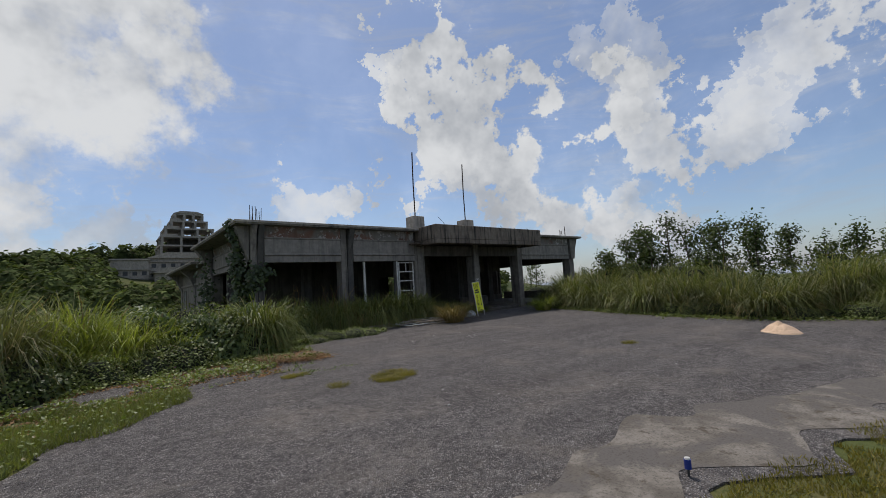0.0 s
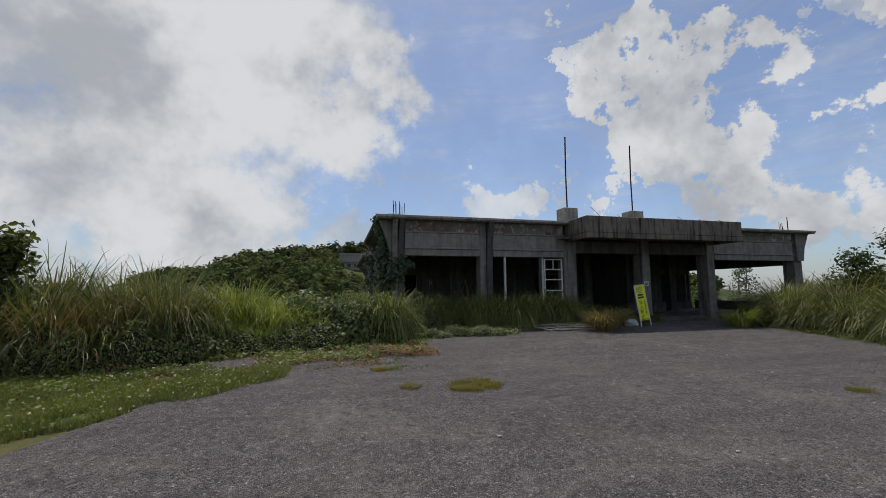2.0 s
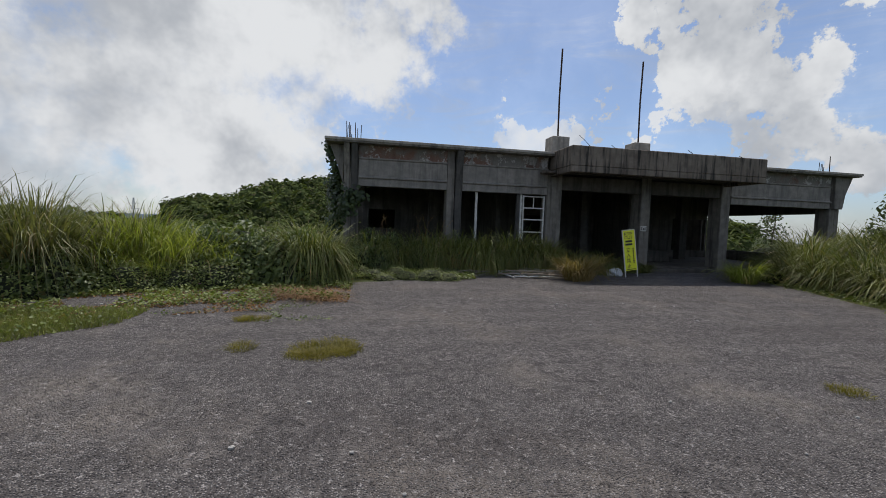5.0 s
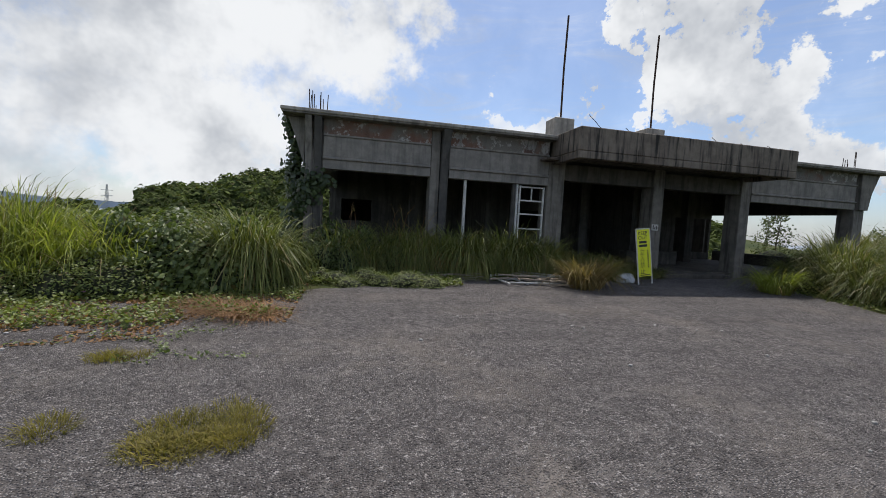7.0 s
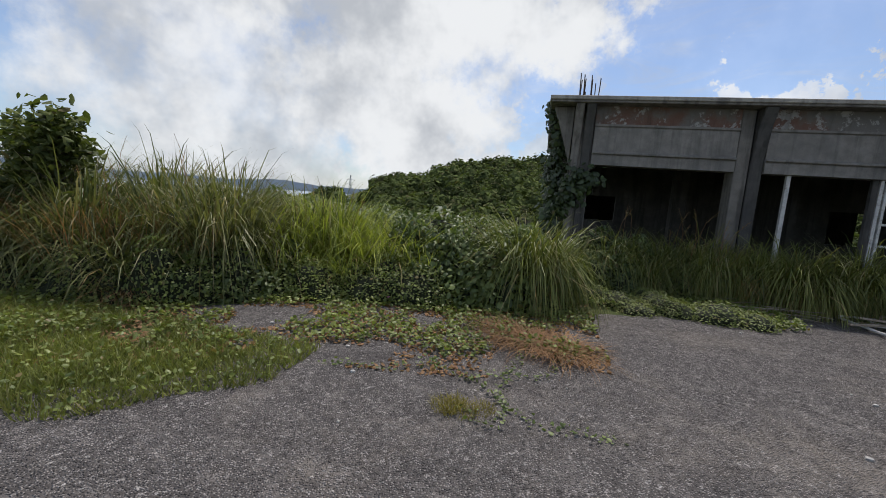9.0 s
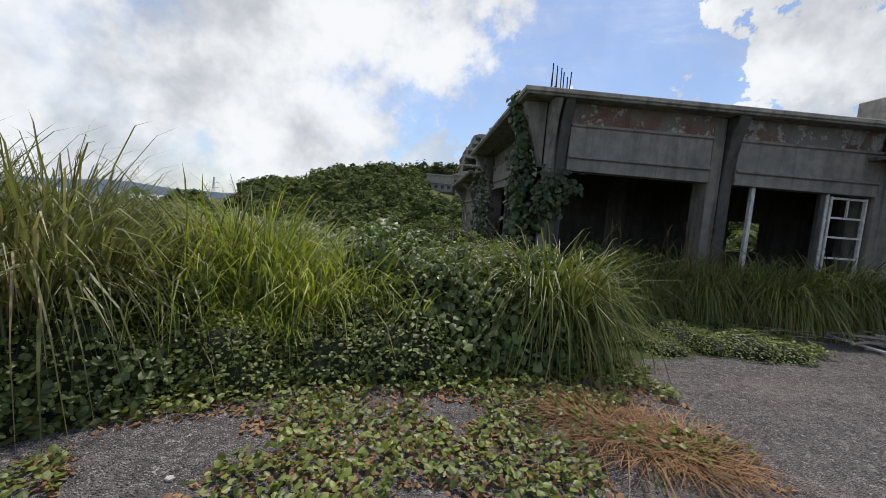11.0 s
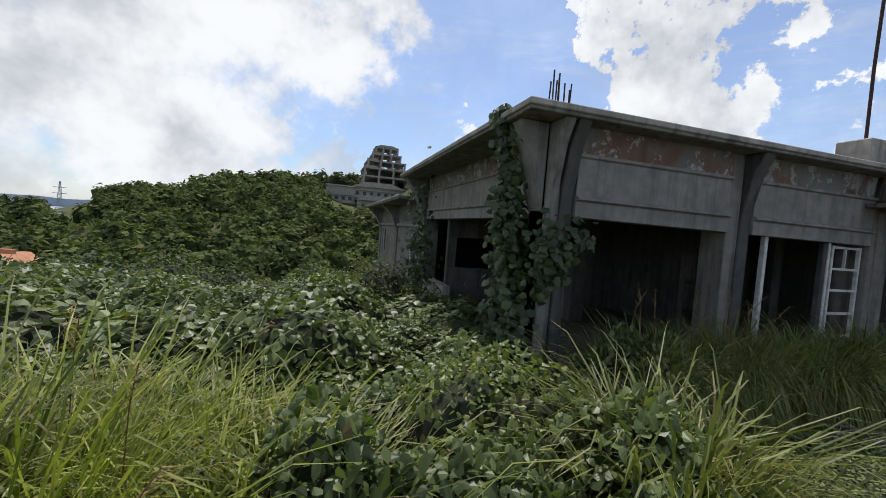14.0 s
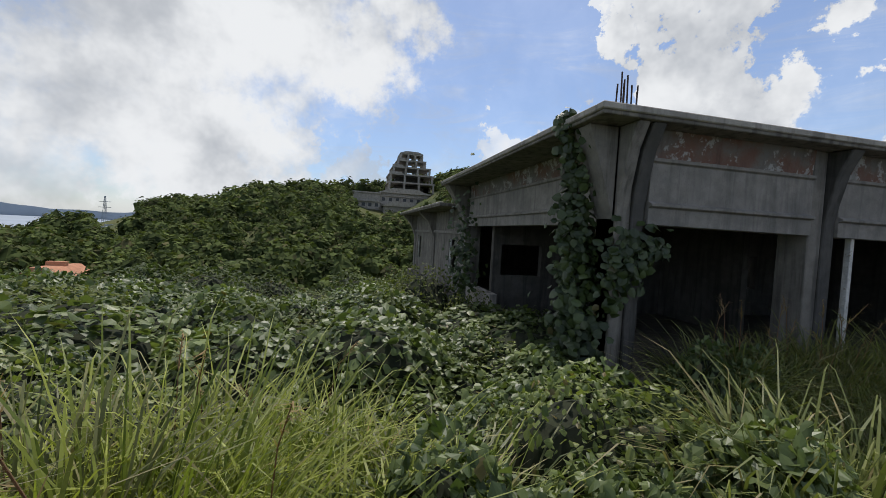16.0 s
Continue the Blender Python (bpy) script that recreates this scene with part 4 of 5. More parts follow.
for x, y, s, t in ((0.4, 11.5, 1.1, 1.55), (0.95, 11.6, 1.1, 1.5), (1.45, 11.75, 1.0, 1.35), (2.0, 11.5, 0.8, 1.05), (-0.3, 11.2, 1.1, 1.6), (-0.9, 11.0, 1.1, 1.6), (-1.5, 10.6, 1.1, 1.6), (-0.6, 11.9, 1.1, 1.6), (0.0, 10.9, 0.8, 1.1), (0.8, 11.1, 0.7, 0.95)):
    tuft("grass_clump", BRIGHT[int(x * 10) % 2], x, y, s, t, "fresh yellow-green grass clump on the thicket's crest", "bright grass in the thicket")
for x, y, s, t in ((2.7, 13.6, 0.8, 0.95), (3.4, 14.6, 0.8, 1.0), (2.2, 14.6, 0.8, 0.85), (3.3, 13.2, 0.6, 0.7), (2.9, 15.8, 0.9, 1.0), (4.0, 15.9, 0.7, 0.85), (1.3, 14.2, 0.8, 0.7), (3.9, 13.3, 0.6, 0.95), (4.6, 13.7, 0.6, 1.0), (2.2, 13.2, 0.75, 0.95), (5.3, 13.9, 0.5, 1.0), (3.0, 12.9, 0.6, 0.85), (5.9, 14.0, 0.5, 0.9), (5.2, 13.5, 0.55, 1.15), (6.4, 13.8, 0.5, 1.0), (4.8, 13.1, 0.5, 0.9)):
    bush("vine_bush", VINE[int(x * 10) % 3], x, y, s, t, L_VINE, "vines by the corner", None, level(14) - 0.1)
bush("weed_bush", WEED[0], 3.6, 11.45, 0.5, 0.6, L_WEED, "weeds along the yard")
bush("weed_bush", WEED[1], 3.95, 11.45, 0.4, 0.4, L_WEED, "weeds along the yard")
# along the front of the building
for i in range(28):
    x = 4.9 + 5.9 * (i + RNG.uniform(0, 1)) / 28
    y = RNG.uniform(13.5, 14.15)
    tuft("grass_clump", (ARCH[i % 2], TALL[i % 3], ARCH[(i + 1) % 2], TAN[0])[i % 4], x, y, RNG.uniform(0.65, 1.0), RNG.uniform(1.1, 1.55), "ragged grass clump before the derelict wall", "grass along the wall")
for i in range(16):
    x, y = RNG.uniform(4.7, 7.0), RNG.uniform(12.1, 13.5)
    bush("weed_bush", WEED[i % 3], x, y, RNG.uniform(0.32, 0.5), RNG.uniform(0.2, 0.36), L_WEED, "weeds before the wall")
for x, y, s, t in ((4.9, 13.7, 0.5, 1.25), (5.6, 13.75, 0.5, 1.15), (6.2, 13.9, 0.4, 0.9), (7.9, 13.9, 0.4, 0.75), (9.0, 13.95, 0.35, 0.6), (5.2, 13.2, 0.45, 0.8), (9.9, 13.9, 0.3, 0.6)):
    bush("vine_bush", VINE[1], x, y, s, t, L_VINE, "vines along the wall")
for i in range(14):
    plume(RNG.uniform(4.9, 7.0), RNG.uniform(13.5, 14.0), level(13.7), RNG.uniform(1.2, 1.7))
tuft("grass_clump", TAN[0], 10.45, 12.1, 1.05, 1.25, "round straw-coloured grass clump on asphalt edge", "straw clumps")
tuft("grass_clump", TAN[0], 10.8, 12.35, 0.95, 1.15, "round straw-coloured grass clump on asphalt edge", "straw clumps")
tuft("grass_clump", TALL[0], 10.6, 12.6, 0.6, 0.55, "round straw-coloured grass clump on asphalt edge", "straw clumps")
for i in range(9):
    tuft("grass_clump", (ARCH[0], TAN[0], TALL[1])[i % 3], RNG.uniform(10.9, 12.2), RNG.uniform(13.4, 14.2), 0.7, RNG.uniform(0.7, 1.0), "ragged grass clump before the derelict wall", "grass along the wall")
for i in range(7):
    tuft("grass_clump", (ARCH[0], TALL[1])[i % 2], RNG.uniform(13.2, 14.0), RNG.uniform(13.8, 14.3), 0.4, RNG.uniform(0.35, 0.55), "ragged grass clump before the derelict wall", "grass along the wall")
tuft("grass_clump", BRIGHT[1], 15.6, 11.9, 0.9, 0.85, "small bright green grass clump at the yard's edge", "grass on the far side")
# far side of the yard: tall grass with bushes and saplings behind
SIDE_LINE = [(-6.0, 18.5), (0.8, 16.6), (4.4, 15.2), (6.6, 15.3), (9.0, 16.2), (12.2, 16.9), (14.4, 18.8), (18.0, 24.5)]


def side_x(y):
    for (y0, x0), (y1, x1) in zip(SIDE_LINE, SIDE_LINE[1:]):
        if y0 <= y <= y1:
            return x0 + (x1 - x0) * (y - y0) / (y1 - y0)
    return SIDE_LINE[-1][1]


for i in range(84):
    y = -5.5 + 22.0 * (i + RNG.uniform(0, 1)) / 84
    x = side_x(y) + RNG.uniform(0.3, 3.2)
    if y > 13.6 and x < 24.0:
        x = 24.0 + RNG.uniform(0, 2)
    t = 0.72 + 0.45 * smooth_step(0.2, 1.8, x - side_x(y))
    tuft("grass_clump", (TALL[i % 3], TALL[(i + 1) % 3], ARCH[i % 2])[i % 3], x, y, RNG.uniform(0.9, 1.25), t * RNG.uniform(1.35, 1.85), "tall silver grass clump at the yard's edge", "grass on the far side", level(y))
for i in range(34):
    y = -4.0 + 17.0 * (i + RNG.uniform(0, 1)) / 34
    bush("weed_bush", (WEED if i % 2 else BUSH)[i % 3], side_x(y) + RNG.uniform(0.2, 0.7), y, RNG.uniform(0.45, 0.7), RNG.uniform(0.3, 0.7), "low green weeds along the asphalt", "weeds on the far side", None, level(y))
for i in range(40):
    y = RNG.uniform(-7.0, 12.0)
    bush("green_bush", BUSH[i % 3], side_x(y) + RNG.uniform(2.6, 6.5), y, RNG.uniform(0.8, 1.2), RNG.uniform(1.7, 2.5), "dense green bush behind tall grass", "bushes on the far side", None, level(y))


def sapling(x, y, tall, spread, n, seed, z=None, name="sapling", label="slender leafy sapling rising above the grass", mat="tree_leaf", leaf=0.13):
    """A young tree: a tapered stem, forking limbs, leaves gathered in loose bunches at the twig ends."""
    r = np.random.default_rng(seed)
    tree = thing(name, label, "tree", "saplings")
    bm = tube([(0, 0, 0), (r.normal(0, 0.04), r.normal(0, 0.04), tall * 0.4), (r.normal(0, 0.1), r.normal(0, 0.1), tall * 0.75), (r.normal(0, 0.14), r.normal(0, 0.14), tall * 0.97)], 0.045 * tall / 3, 6, 0.25)
    ends = [np.array([0, 0, tall * 0.97])]
    for k in range(n):
        h = tall * r.uniform(0.12, 0.93)
        a = r.uniform(0, math.tau)
        l = spread * r.uniform(0.4, 1.0) * (1.25 - h / tall * 0.8)
        e = np.array([math.cos(a) * l, math.sin(a) * l, h + l * r.uniform(0.3, 0.9)])
        tube([(0, 0, h), tuple((np.array([0, 0, h]) + e) / 2 + np.array([0, 0, 0.05])), tuple(e)], 0.016, 4, 0.3, bm)
        ends += [e, (np.array([0, 0, h]) + e * 2) / 3]
    part("trunk", bm, "bark", tree)
    pts, nrm = [], []
    for e in ends:
        for _ in range(int(r.uniform(16, 34))):
            d = r.normal(0, 0.17 * tall / 3, 3)
            pts.append(e + d)
            nrm.append(d * 2 + np.array([0, 0, 0.6]))
    me = mesh_from("crown", *leaves(pts, nrm, leaf, r, 0.5), mat)
    new("crown", me).parent = tree
    tree.location = (x, y, (level(y) if z is None else z))
    return tree


for i, (x, y, t) in enumerate(((20.0, 9.2, 3.5), (20.4, 8.3, 4.0), (19.6, 8.8, 3.3), (20.8, 7.6, 3.6), (19.8, 10.0, 3.0), (20.6, 9.7, 3.6), (19.4, 10.8, 2.6), (20.2, 6.2, 3.5), (20.8, 5.4, 3.5), (20.0, 5.0, 3.1), (20.6, 6.8, 3.3), (21.4, 4.2, 3.0),
        (22.0, 2.4, 2.9), (22.5, 0.6, 3.4), (23.0, -0.5, 3.1), (22.6, 1.4, 2.6), (22.2, -2.0, 3.6), (23.0, -3.2, 3.9), (21.2, 3.2, 2.6), (22.6, -4.4, 3.8))):
    sapling(x, y, t, 0.7, 26, 200 + i)
for i, (x, y, t) in enumerate(((26.5, 20.5, 2.9), (29.0, 23.0, 2.6), (31.0, 19.0, 2.4), (34.0, 24.0, 2.6), (24.6, 13.2, 2.2))):
    sapling(x, y, t, 0.8, 12, 240 + i, height(x, y))
for i in range(26):
    x, y = RNG.uniform(24, 40), RNG.uniform(15, 30)
    bush("green_bush", BUSH[i % 3], x, y, RNG.uniform(0.9, 1.6), RNG.uniform(0.7, 1.1), "dense green bush beyond the building", "bushes beyond the building")
sapling(-3.3, 9.85, 2.4, 0.7, 40, 260, None, "small_tree", "small round-crowned tree above the thicket", "shrub_leaf", 0.15)
sapling(-3.9, 10.1, 2.25, 0.7, 36, 261, None, "small_tree", "small round-crowned tree above the thicket", "shrub_leaf", 0.15)

# slope below the building: bushes, then trees
for i in range(70):
    x, y = RNG.uniform(-9, 4.0), RNG.uniform(15.5, 27)
    bush("green_bush", (BUSH, VINE, CROWN)[i % 3][i % 3], x, y, RNG.uniform(0.8, 1.5), RNG.uniform(0.7, 1.6), "rounded green bush on the slope", "bushes on the slope")
for x, y, s, t in ((1.7, 17.4, 1.1, 1.25), (3.0, 20.6, 1.1, 1.9), (2.2, 22.4, 1.2, 1.9), (3.6, 18.3, 0.8, 1.3), (3.2, 24.5, 1.3, 2.0), (-3.2, 13.8, 0.9, 1.5), (-2.6, 14.6, 0.9, 1.3)):
    bush("green_bush", BUSH[int(y) % 3], x, y, s, t, "rounded green bush on the slope", "bushes on the slope")
for i in range(120):
    b, d = radians(RNG.uniform(-48, 14)), RNG.uniform(24, 58)
    x, y = 1.5 + d * math.sin(b), 9 + d * math.cos(b)
    if x > 3.0 and y < 34:
        continue
    s = RNG.uniform(1.5, 2.6)
    bush("valley_tree", CROWN[i % 3], x, y, s, s * RNG.uniform(0.9, 1.4), "broad green tree crown in the valley", "trees in the valley")


# creeping weeds over the asphalt edge, lawns, cracks
def carpet(name, spots, size, mat, label, up=0.05):
    """A scatter of leaves lying close over the ground."""
    r = np.random.default_rng(5)
    pts = np.array([(x, y, height(x, y) + 0.03 + up * r.uniform()) for x, y in spots])
    nrm = np.tile((0, 0, 1.0), (len(pts), 1)) + r.normal(0, 0.2, (len(pts), 3))
    ob = new(name, mesh_from(name, *leaves(pts, nrm, size, r, 0.8), mat))
    tagged(ob, label, "plant", "", "stuff")


def in_strip(n, lo, hi, keep):
    spots = []
    while len(spots) < n:
        x = RNG.uniform(-6.0, 4.6)
        y = edge_y(x) + RNG.uniform(lo, hi)
        k = noise.noise((x * 0.9, y * 1.4, 3.0)) + 0.5 * noise.noise((x * 3, y * 3, 1.0))
        if k > keep + 0.35 * (edge_y(x) - y) / 2.2 - 0.35:
            spots.append((x, y))
    return spots


carpet("creeping_weeds", in_strip(14000, -2.0, 0.7, 0.14), 0.05, "weed_leaf", "creeping green weeds over old asphalt", 0.10)
carpet("leaf_litter", in_strip(11000, -2.3, 0.5, -0.05), 0.045, "dry_grass", "dry leaf litter on asphalt", 0.01)
carpet("creeping_weeds", [(4.5 + 3.2 * RNG.uniform() , 12.0 + RNG.uniform(0, 1.6)) for _ in range(4200)], 0.055, "weed_leaf", "creeping green weeds before the wall", 0.12)
carpet("creeping_weeds", [(side_x(y) + RNG.normal(-0.1, 0.3), y) for y in RNG.uniform(-3, 13.5, 5000)], 0.06, "weed_leaf", "creeping weeds along the far edge", 0.08)
# cracks in the asphalt grown with small plants
spots = []
for k in range(4):
    x, y, a = RNG.uniform(1.8, 3.6), RNG.uniform(8.2, 9.1), RNG.uniform(-0.4, 0.5)
    for _ in range(60):
        x, y, a = x + 0.035 * math.cos(a), y + 0.035 * math.sin(a), a + RNG.normal(0, 0.25)
        spots += [(x + RNG.normal(0, 0.03), y + RNG.normal(0, 0.03)) for _ in range(2)]
carpet("crack_weeds", spots, 0.035, "vine_leaf", "small weeds growing in asphalt cracks", 0.05)


def lawn(name, n, inside, label, mat="turf", tall=0.07):
    """Short turf: single blades over an area."""
    r = np.random.default_rng(9)
    verts, faces = [], []
    while len(faces) < n:
        x, y = inside(r)
        z = height(x, y) + 0.005
        a, h = r.uniform(0, math.tau), tall * r.uniform(0.4, 1.3)
        w = 0.006 * r.uniform(0.7, 1.5)
        lx, ly = r.normal(0, 0.5, 2) * h
        i = len(verts)
        verts += [(x - w * math.cos(a), y - w * math.sin(a), z), (x + w * math.cos(a), y + w * math.sin(a), z), (x + lx, y + ly, z + h)]
        faces.append((i, i + 1, i + 2))
    ob = new(name, mesh_from(name, verts, faces, mat))
    tagged(ob, label, "grass", "", "stuff")


def by_the_path(r):
    while True:
        x, y = r.uniform(2.3, 11), r.uniform(-3.5, 2.6)
        line = 2.35 - 0.27 * (x - 2.4)
        if y < line + 0.25 * noise.noise((x * 2, y * 2, 0)) and noise.noise((x * 2.5, y * 2.5, 4)) > -0.35:
            return x, y


def by_the_thicket(r):
    while True:
        x, y = r.uniform(-6, 1.7), r.uniform(4.0, 8.9)
        if y < edge_y(x) and (x < -0.75 + 0.5 * noise.noise((0, y * 2, 0)) or y > 6.5 + 0.95 * x + 0.7 * noise.noise((x * 1.7, 0, 3))) and noise.noise((x * 1.5, y * 1.5, 9)) > -0.3:
            return x, y


lawn("lawn", 90000, by_the_path, "short patchy yellow-green lawn", "turf", 0.05)
carpet("creeping_weeds", [by_the_thicket(RNG) for _ in range(5000)], 0.045, "weed_leaf", "leafy low weeds among the rough lawn", 0.10)
lawn("lawn", 80000, by_the_thicket, "rough green lawn at the thicket's foot", "grass", 0.10)


def tuft_patch(cx, cy, rx, ry, n, label):
    for i in range(n):
        a, d = RNG.uniform(0, math.tau), math.sqrt(RNG.uniform())
        x, y = cx + rx * d * math.cos(a), cy + ry * d * math.sin(a)
        tuft("turf_tuft", TURF[i % 2], x, y, RNG.uniform(0.6, 1.0), RNG.uniform(0.6, 1.2), label, "tufts in the yard", level(y) + 0.03)


tuft_patch(4.45, 6.85, 0.34, 0.28, 44, "low yellow-green grass tuft growing through asphalt")
tuft_patch(3.53, 7.0, 0.08, 0.08, 4, "low yellow-green grass tuft growing through asphalt")
tuft_patch(3.35, 8.25, 0.2, 0.1, 8, "low yellow-green grass tuft growing through asphalt")
tuft_patch(9.6, 5.2, 0.08, 0.08, 4, "low yellow-green grass tuft growing through asphalt")
for x, y, s in ((3.85, 9.9, 1.0), (3.6, 10.1, 0.9), (4.15, 9.75, 0.8)):
    tuft("dead_grass", STRAW, x, y, s, 0.55, "matted reddish-brown dead grass", "dead grass", level(y) + 0.03)
tuft("dead_grass", STRAW, -1.25, 9.35, 0.7, 1.4, "pale dead grass hanging from the thicket", "dead grass")
for i in range(60):
    x, y = RNG.uniform(0.5, 11), RNG.uniform(3.2, 12.0)
    bm = bmesh.new()
    bmesh.ops.create_icosphere(bm, subdivisions=1, radius=RNG.uniform(0.008, 0.03))
    for v in bm.verts:
        v.co = Vector((v.co.x, v.co.y * 0.8, v.co.z * 0.6)) * (1 + 0.25 * noise.noise(v.co * 60 + Vector((i, 0, 0))))
    ob = tagged(part("pebble", bm, "pebble"), "loose pale stone chip on asphalt", "stone", "stone chips")
    ob.location = (x, y, level(y) + 0.028)


# a few pale pink blossoms among the creepers
for x, y, z in ((0.35, 10.35, 0.12), (1.75, 10.6, 0.12), (1.2, 11.6, 0.75), (-0.6, 9.9, 0.3)):
    f = thing("morning_glory", "small pale pink trumpet blossom among weeds", "flower", "pink blossoms", "", (x, y, level(y) + z))
    for k in range(5):
        a = math.tau * k / 5
        bm = bmesh.new()
        bm.faces.new([bm.verts.new((0, 0, 0)), bm.verts.new((0.028 * math.cos(a - 0.5), 0.028 * math.sin(a - 0.5), 0.02)), bm.verts.new((0.034 * math.cos(a), 0.034 * math.sin(a), 0.024)), bm.verts.new((0.028 * math.cos(a + 0.5), 0.028 * math.sin(a + 0.5), 0.02))])
        part("petal", bm, "pink_petal", f)


# ivy on the corner column
def add_ivy():
    r = np.random.default_rng(77)
    ivy = thing("climbing_vine", "dark green vine climbing the corner column to the eaves", "vine")
    pts, nrm = [], []

    def heap(c, s, n):
        for _ in range(n):
            d = r.normal(0, 1, 3)
            pts.append(np.array(c) + d * np.array(s) * 0.55)
            nrm.append(np.array([-0.4, -0.8, 0.35]) + 0.3 * d)

    for z in np.linspace(0.2, 3.75, 26):
        x = 3.98 - 0.08 * max(0, z - 2.2) - 0.16 * smooth_step(3.0, 3.8, z)
        w = 0.24 if z < 2.4 else 0.24 - 0.12 * (z - 2.4)
        heap((x, 14.95, z), (w, 0.22, 0.14), int(70 * (w / 0.24) ** 1.4))
    heap((4.45, 14.33, 2.22), (0.34, 0.12, 0.22), 190)
    heap((4.22, 14.36, 1.9), (0.22, 0.12, 0.4), 150)
    heap((4.0, 14.7, 1.0), (0.3, 0.3, 0.55), 260)
    heap((4.0, 20.5, 1.3), (0.35, 0.5, 1.6), 500)
    heap((3.74, 14.95, 3.88), (0.12, 0.12, 0.12), 40)
    new("foliage", mesh_from("foliage", *leaves(pts, nrm, 0.12, r, 0.9), "ivy_leaf")).parent = ivy
    for k in range(5):
        part("stem", tube([(4.0 + 0.05 * k, 14.6, 0), (4.06, 14.9 + 0.03 * k, 1.2), (3.96 + 0.04 * k, 14.93, 2.4), (3.76, 14.94, 3.74)], 0.014, 5, 0.5), "bark", ivy)


add_ivy()

# ---- the hill and what stands far off ----
def add_woods():
    """Trees over the hillside, far too many to count: crowns of leaf bunches round a dark heart."""
    r = np.random.default_rng(3)
    ico = bmesh.new()
    bmesh.ops.create_icosphere(ico, subdivisions=1, radius=1.0)
    iv = np.array([v.co[:] for v in ico.verts])
    fi = np.array([[v.index for v in f.verts] for f in ico.faces])
    ico.free()
    at, size = [], []
    while len(at) < 3800:
        b = r.uniform(-50, 50)
        d = 46 + 195 * r.uniform() ** 0.75
        x, y = 1.5 + d * math.sin(radians(b)), 9 + d * math.cos(radians(b))
        if (-1 < x < 23 and y < 33) or (ridge(b) < -1.0 and r.uniform() < 0.5) or (0 < x < 43 and 186 < y < 232) or (0 < b < 12.5 and 140 < d < 200) or (-28 < b < -23.8 and d > 150) or math.hypot(x + 46, y - 88) < 8:
            continue
        s = (1.3 + 0.007 * d) * (0.55 + 1.1 * r.uniform() ** 1.8)
        t = s * r.uniform(0.8, 1.5)
        at.append((x, y, height(x, y) + 0.25 * t))
        size.append((s, s, t))
    at, size = np.array(at), np.array(size)
    n, m = len(at), 72
    core = (at[:, None] + iv[None] * size[:, None] * 0.82 * (1 + 0.18 * r.normal(0, 1, (n, len(iv), 1)))).reshape(-1, 3)
    f3 = (np.arange(n)[:, None, None] * len(iv) + fi[None]).reshape(-1, 3)
    w = unit(r.normal(0, 1, (n * m, 3)))
    w[:, 2] = np.where(w[:, 2] < -0.2, -w[:, 2], w[:, 2])
    s = np.repeat(size, m, 0)
    c = np.repeat(at, m, 0) + w * s * r.uniform(0.78, 1.12, (n * m, 1))
    nn = unit(w + r.normal(0, 0.4, (n * m, 3)) + np.array([0, 0, 0.4]))
    u = unit(np.cross(nn, r.normal(0, 1, (n * m, 3))))
    v = np.cross(nn, u)
    k = s[:, :1] * r.uniform(0.13, 0.30, (n * m, 1))
    quad = np.stack([c - u * k, c + v * k * 0.75, c + u * k, c - v * k * 0.75], 1).reshape(-1, 3)
    f4 = len(core) + np.arange(n * m)[:, None] * 4 + np.arange(4)
    ob = new("woods", mesh_from("woods", core.tolist() + quad.tolist(), f3.tolist() + f4.tolist(), "hill_leaf"))
    tagged(ob, "dense green subtropical forest covering the hillside", "forest", "", "stuff")


add_woods()


def add_tower_ruin():
    """Unfinished stepped frame of bare floors and posts on the hill."""
    h = thing("ruined_tower", "bare concrete skeleton of a stepped many-storeyed hotel", "building")
    cx, cy = 29.8, 216.0
    floors = [(20.0, 11.5, 10), (25.0, 11.5, 10), (29.0, 11.0, 9), (32.6, 9.5, 8), (36.2, 7.2, 6.5), (39.6, 5.6, 5.5)]
    for k, (z, wx, wy) in enumerate(floors):
        part("floor_slab", box(cx - wx, cx + wx, cy - wy, cy + wy, z, z + 0.7, 0.0), "pale_ruin", h)
        if k + 1 < len(floors):
            top, nx, ny = floors[k + 1]
            ux, uy = nx * 0.93, ny * 0.93
            for i in range(4):
                for j in range(3):
                    x, y = cx - ux + 2 * ux * i / 3, cy - uy + 2 * uy * j / 2
                    part("post", box(x - 0.45, x + 0.45, y - 0.45, y + 0.45, z + 0.7, top, 0.0), "pale_ruin", h)
            if k < 2:
                part("core_wall", box(cx - ux * 0.7, cx + ux * 0.7, cy - 1, cy + uy * 0.6, z + 0.7, top, 0.0), "shaded_concrete", h)
            else:
                part("parapet", box(cx - wx, cx - wx * 0.45, cy - wy, cy - wy + 0.3, z + 0.7, z + 1.5, 0.0), "pale_ruin", h)
    part("roof_ridge", prism([(cx - 5.8, 40.3), (cx + 5.8, 40.3), (cx + 3.0, 41.3), (cx - 3.0, 41.3)], "y", cy - 5.7, cy + 5.7, 0.0), "pale_ruin", h)
    part("base", box(cx - 12, cx + 12, cy - 10, cy + 10, 8.0, 19.998, 0.0), "shaded_concrete", h)


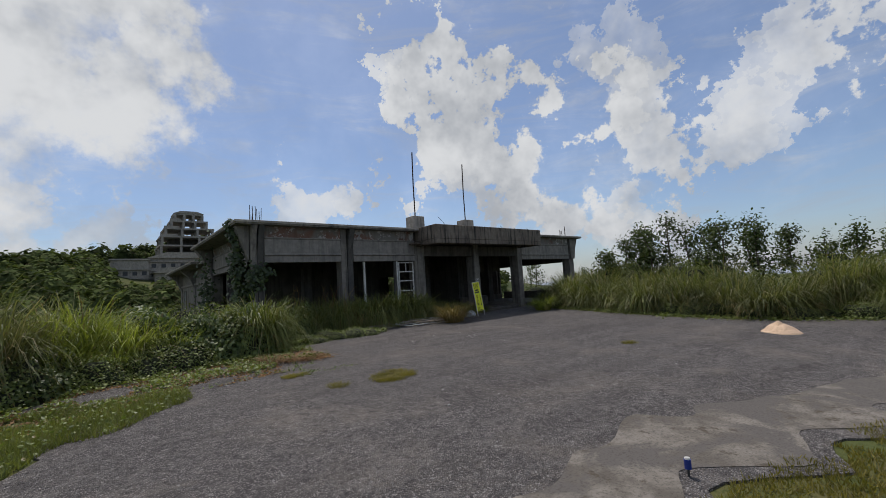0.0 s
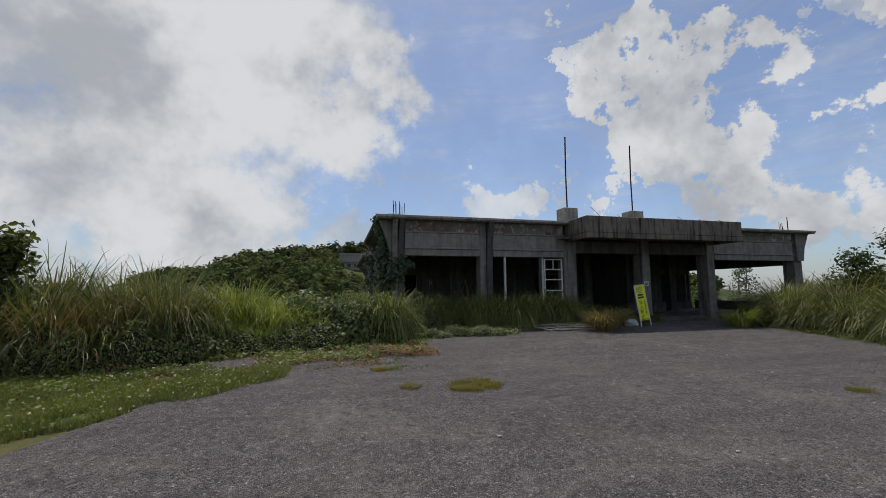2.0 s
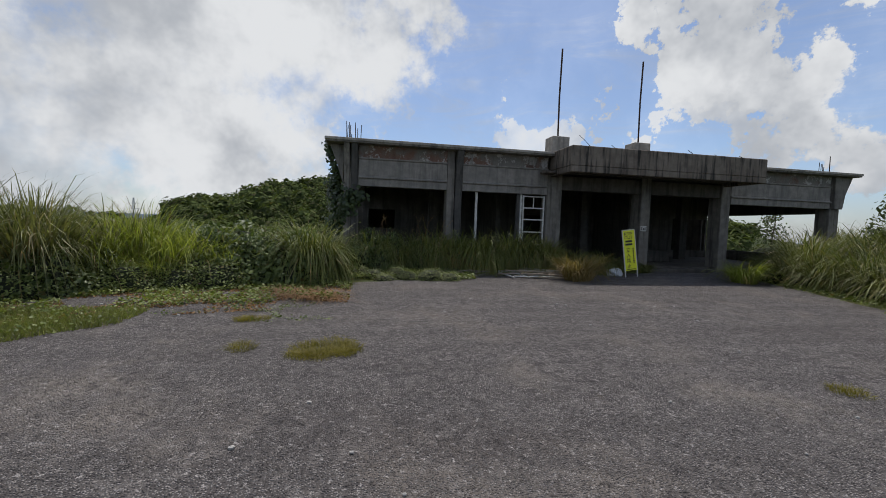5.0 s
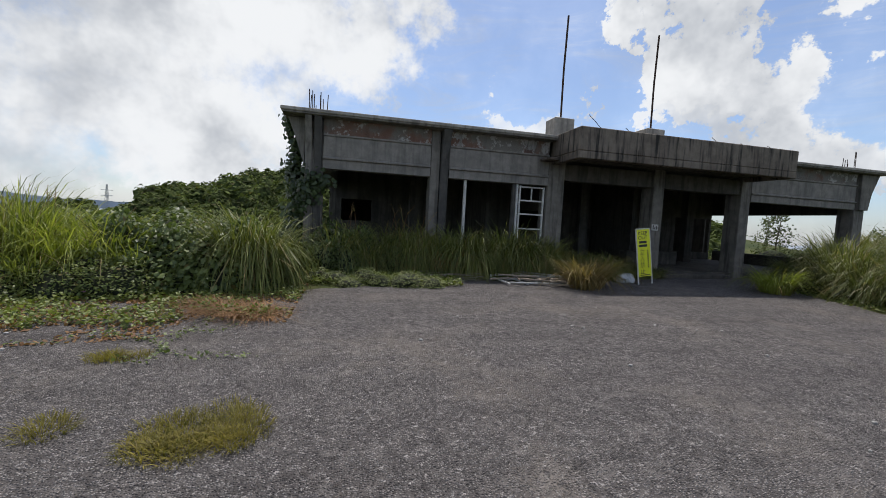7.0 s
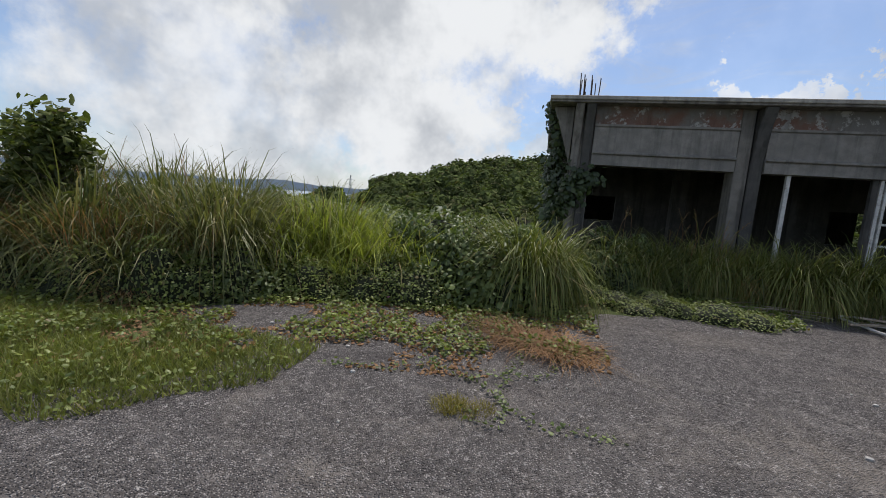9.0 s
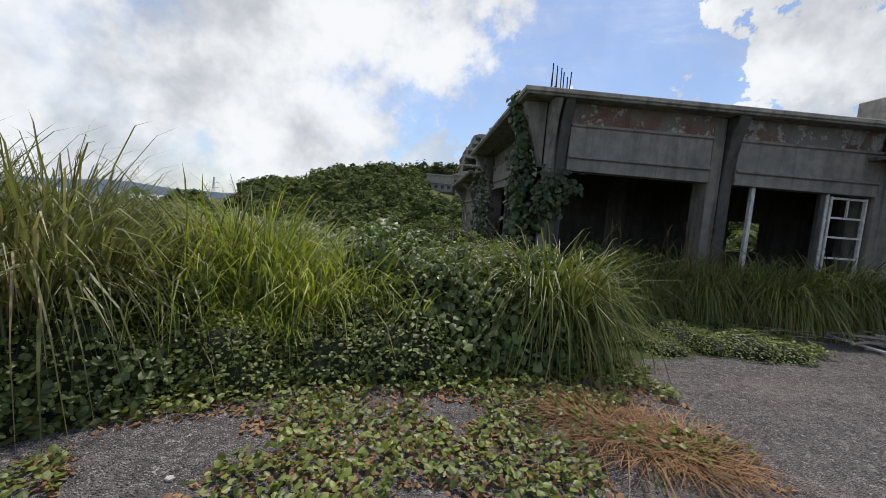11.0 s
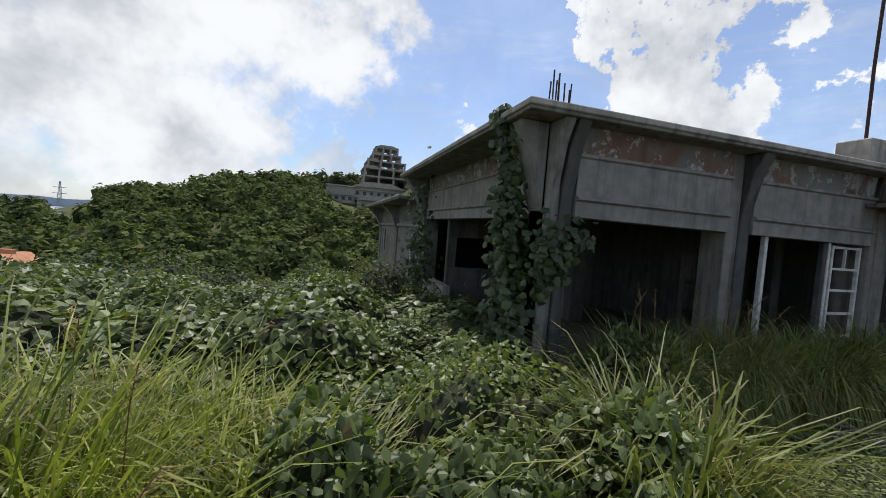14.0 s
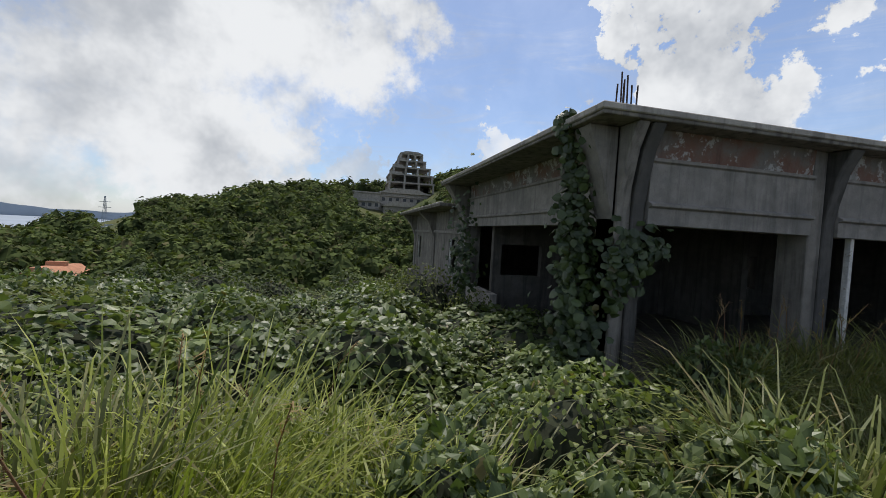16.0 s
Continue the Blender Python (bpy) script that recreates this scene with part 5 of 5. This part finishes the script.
def add_wing(cx, cy, w, d, z0, z1, roof):
    h = thing("ruined_wing", "low derelict hotel wing with rows of empty windows", "building", "wings of the ruin")
    part("wall", box(cx - w, cx + w, cy - d, cy + d, z0 - 6, z1, 0.0), "pale_ruin", h)
    if roof:
        part("roof", prism([(cx - w - 1, z1 + 0.01), (cx + w + 1, z1 + 0.01), (cx + w * 0.5, z1 + 2.4), (cx - w * 0.5, z1 + 2.4)], "y", cy - d - 1, cy + d + 1, 0.0), "roof_edge", h)
    else:
        part("roof", box(cx - w - 0.5, cx + w + 0.5, cy - d - 0.5, cy + d + 0.5, z1 + 0.01, z1 + 0.6, 0.0), "roof_edge", h)
    storeys = max(1, int((z1 - z0) / 3.6))
    for s in range(storeys):
        z = z0 + 1.0 + s * 3.6
        n = int(w * 2 / 3.0)
        for i in range(n):
            x = cx - w + (i + 0.5) * 2 * w / n
            win = part("window", box(x - 0.75, x + 0.75, cy - d - 0.04, cy - d + 0.05, z, z + 1.6, 0.0), "window_dark", h)
        part("ledge", box(cx - w - 0.3, cx + w + 0.3, cy - d - 0.7, cy - d - 0.05, z + 2.2, z + 2.5, 0.0), "roof_edge", h)
        for i in range(max(2, int(d * 2 / 3.5))):
            y = cy - d + 1.6 + i * 3.2
            part("window", box(cx - w - 0.04, cx - w + 0.05, y - 0.6, y + 0.6, z, z + 1.6, 0.0), "window_dark", h)


add_tower_ruin()
add_wing(8.5, 206.0, 6.0, 6.0, 8.0, 18.6, False)
add_wing(26.0, 207.0, 11.5, 6.0, 11.0, 19.4, True)
add_wing(25.0, 200.0, 9.0, 4.0, 6.0, 13.0, True)


def add_house(x, y, at_z, w, d, tall, mat, label, pitch):
    h = thing("house", label, "house", "", "", (x, y, 0))
    z = at_z
    part("wall", box(-w, w, -d, d, z - 5, z + tall, 0.0), "far_haze_tint", h)
    part("roof", prism([(-w - 1.2, z + tall), (w + 1.2, z + tall), (w * 0.55, z + tall + pitch), (-w * 0.55, z + tall + pitch)], "y", -d - 1.2, d + 1.2, 0.0), mat, h)
    part("roof_ridge", box(-w * 0.6, w * 0.6, -0.5, 0.5, z + tall + pitch, z + tall + pitch + 0.7, 0.0), mat, h)


add_house(-84.5, 186, -9.2, 4.6, 5, 3.0, "tile_roof", "grey-green tiled temple-like roof on the hillside", 4.0)
add_house(-47, 92, -11.2, 2.3, 3, 2.5, "orange_roof", "small house with a faded orange roof", 1.8)
add_house(-72, 118, -12.5, 3.0, 4, 2.5, "tile_roof", "small grey-roofed house among trees", 1.5)
add_house(-75, 150, -10.5, 3.0, 4, 4.0, "pale_ruin", "small pale block house among trees", 0.8)


def add_pylon():
    p = thing("power_pylon", "faint grey lattice power pylon on the skyline", "pylon", "", "", (-195, 400, -29.0))
    t = 46.0
    for sx, sy in ((-1, -1), (1, -1), (1, 1), (-1, 1)):
        part("leg", tube([(sx * 3.6, sy * 3.6, 0), (sx * 1.2, sy * 1.2, t * 0.62), (sx * 0.3, sy * 0.3, t)], 0.22, 4), "far_haze_tint", p)
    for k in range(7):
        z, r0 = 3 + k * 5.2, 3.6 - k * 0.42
        part("brace", tube([(-r0, -r0, z), (r0 - 0.4, -r0, z + 5)], 0.14, 4), "far_haze_tint", p)
        part("brace", tube([(r0, -r0, z), (-r0 + 0.4, -r0, z + 5)], 0.14, 4), "far_haze_tint", p)
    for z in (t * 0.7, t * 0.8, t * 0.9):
        part("arm", tube([(-4.5, 0, z), (4.5, 0, z)], 0.2, 4), "far_haze_tint", p)


add_pylon()


def far_block(b, d, w, z1, mat="far_haze_tint"):
    x, y = 1.5 + d * math.sin(radians(b)), 9 + d * math.cos(radians(b))
    o = thing("city_block", "pale hazy city building far below", "building", "city in the distance", "", (x, y, 0))
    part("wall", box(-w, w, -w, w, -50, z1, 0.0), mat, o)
    part("roof_hut", box(-w * 0.4, w * 0.4, -w * 0.4, w * 0.4, z1, z1 + w * 0.3, 0.0), mat, o)


far_block(-36.4, 1900, 9.0, -1.5)
for i in range(18):
    far_block(RNG.uniform(-52, -31), RNG.uniform(900, 2200), RNG.uniform(8, 20), RNG.uniform(-42, -14))


def add_water():
    verts, faces, n = [], [], 96
    for r in (900.0, 4400.0):
        verts += [(1.5 + r * math.sin(math.tau * k / n), 9 + r * math.cos(math.tau * k / n), -43.0) for k in range(n)]
    faces = [(k, (k + 1) % n, n + (k + 1) % n, n + k) for k in range(n)]
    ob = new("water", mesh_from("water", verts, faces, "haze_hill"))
    tagged(ob, "hazy pale blue sea below the horizon", "sea", "", "structure")


add_water()


def add_backdrop():
    verts, faces, n = [], [], 90
    for k in range(n):
        b = radians(-70 + 60 * k / (n - 1))
        z = 20 + 55 * max(0.0, noise.noise((k * 0.09, 2.2, 0))) + 12 * noise.noise((k * 0.3, 0, 5))
        for zz in (-60, z):
            verts.append((4200 * math.sin(b), 4200 * math.cos(b), zz))
    faces = [(2 * k, 2 * k + 2, 2 * k + 3, 2 * k + 1) for k in range(n - 1)]
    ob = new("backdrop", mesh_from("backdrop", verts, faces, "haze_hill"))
    tagged(ob, "faint blue mountains on the horizon", "mountains", "", "structure")


add_backdrop()
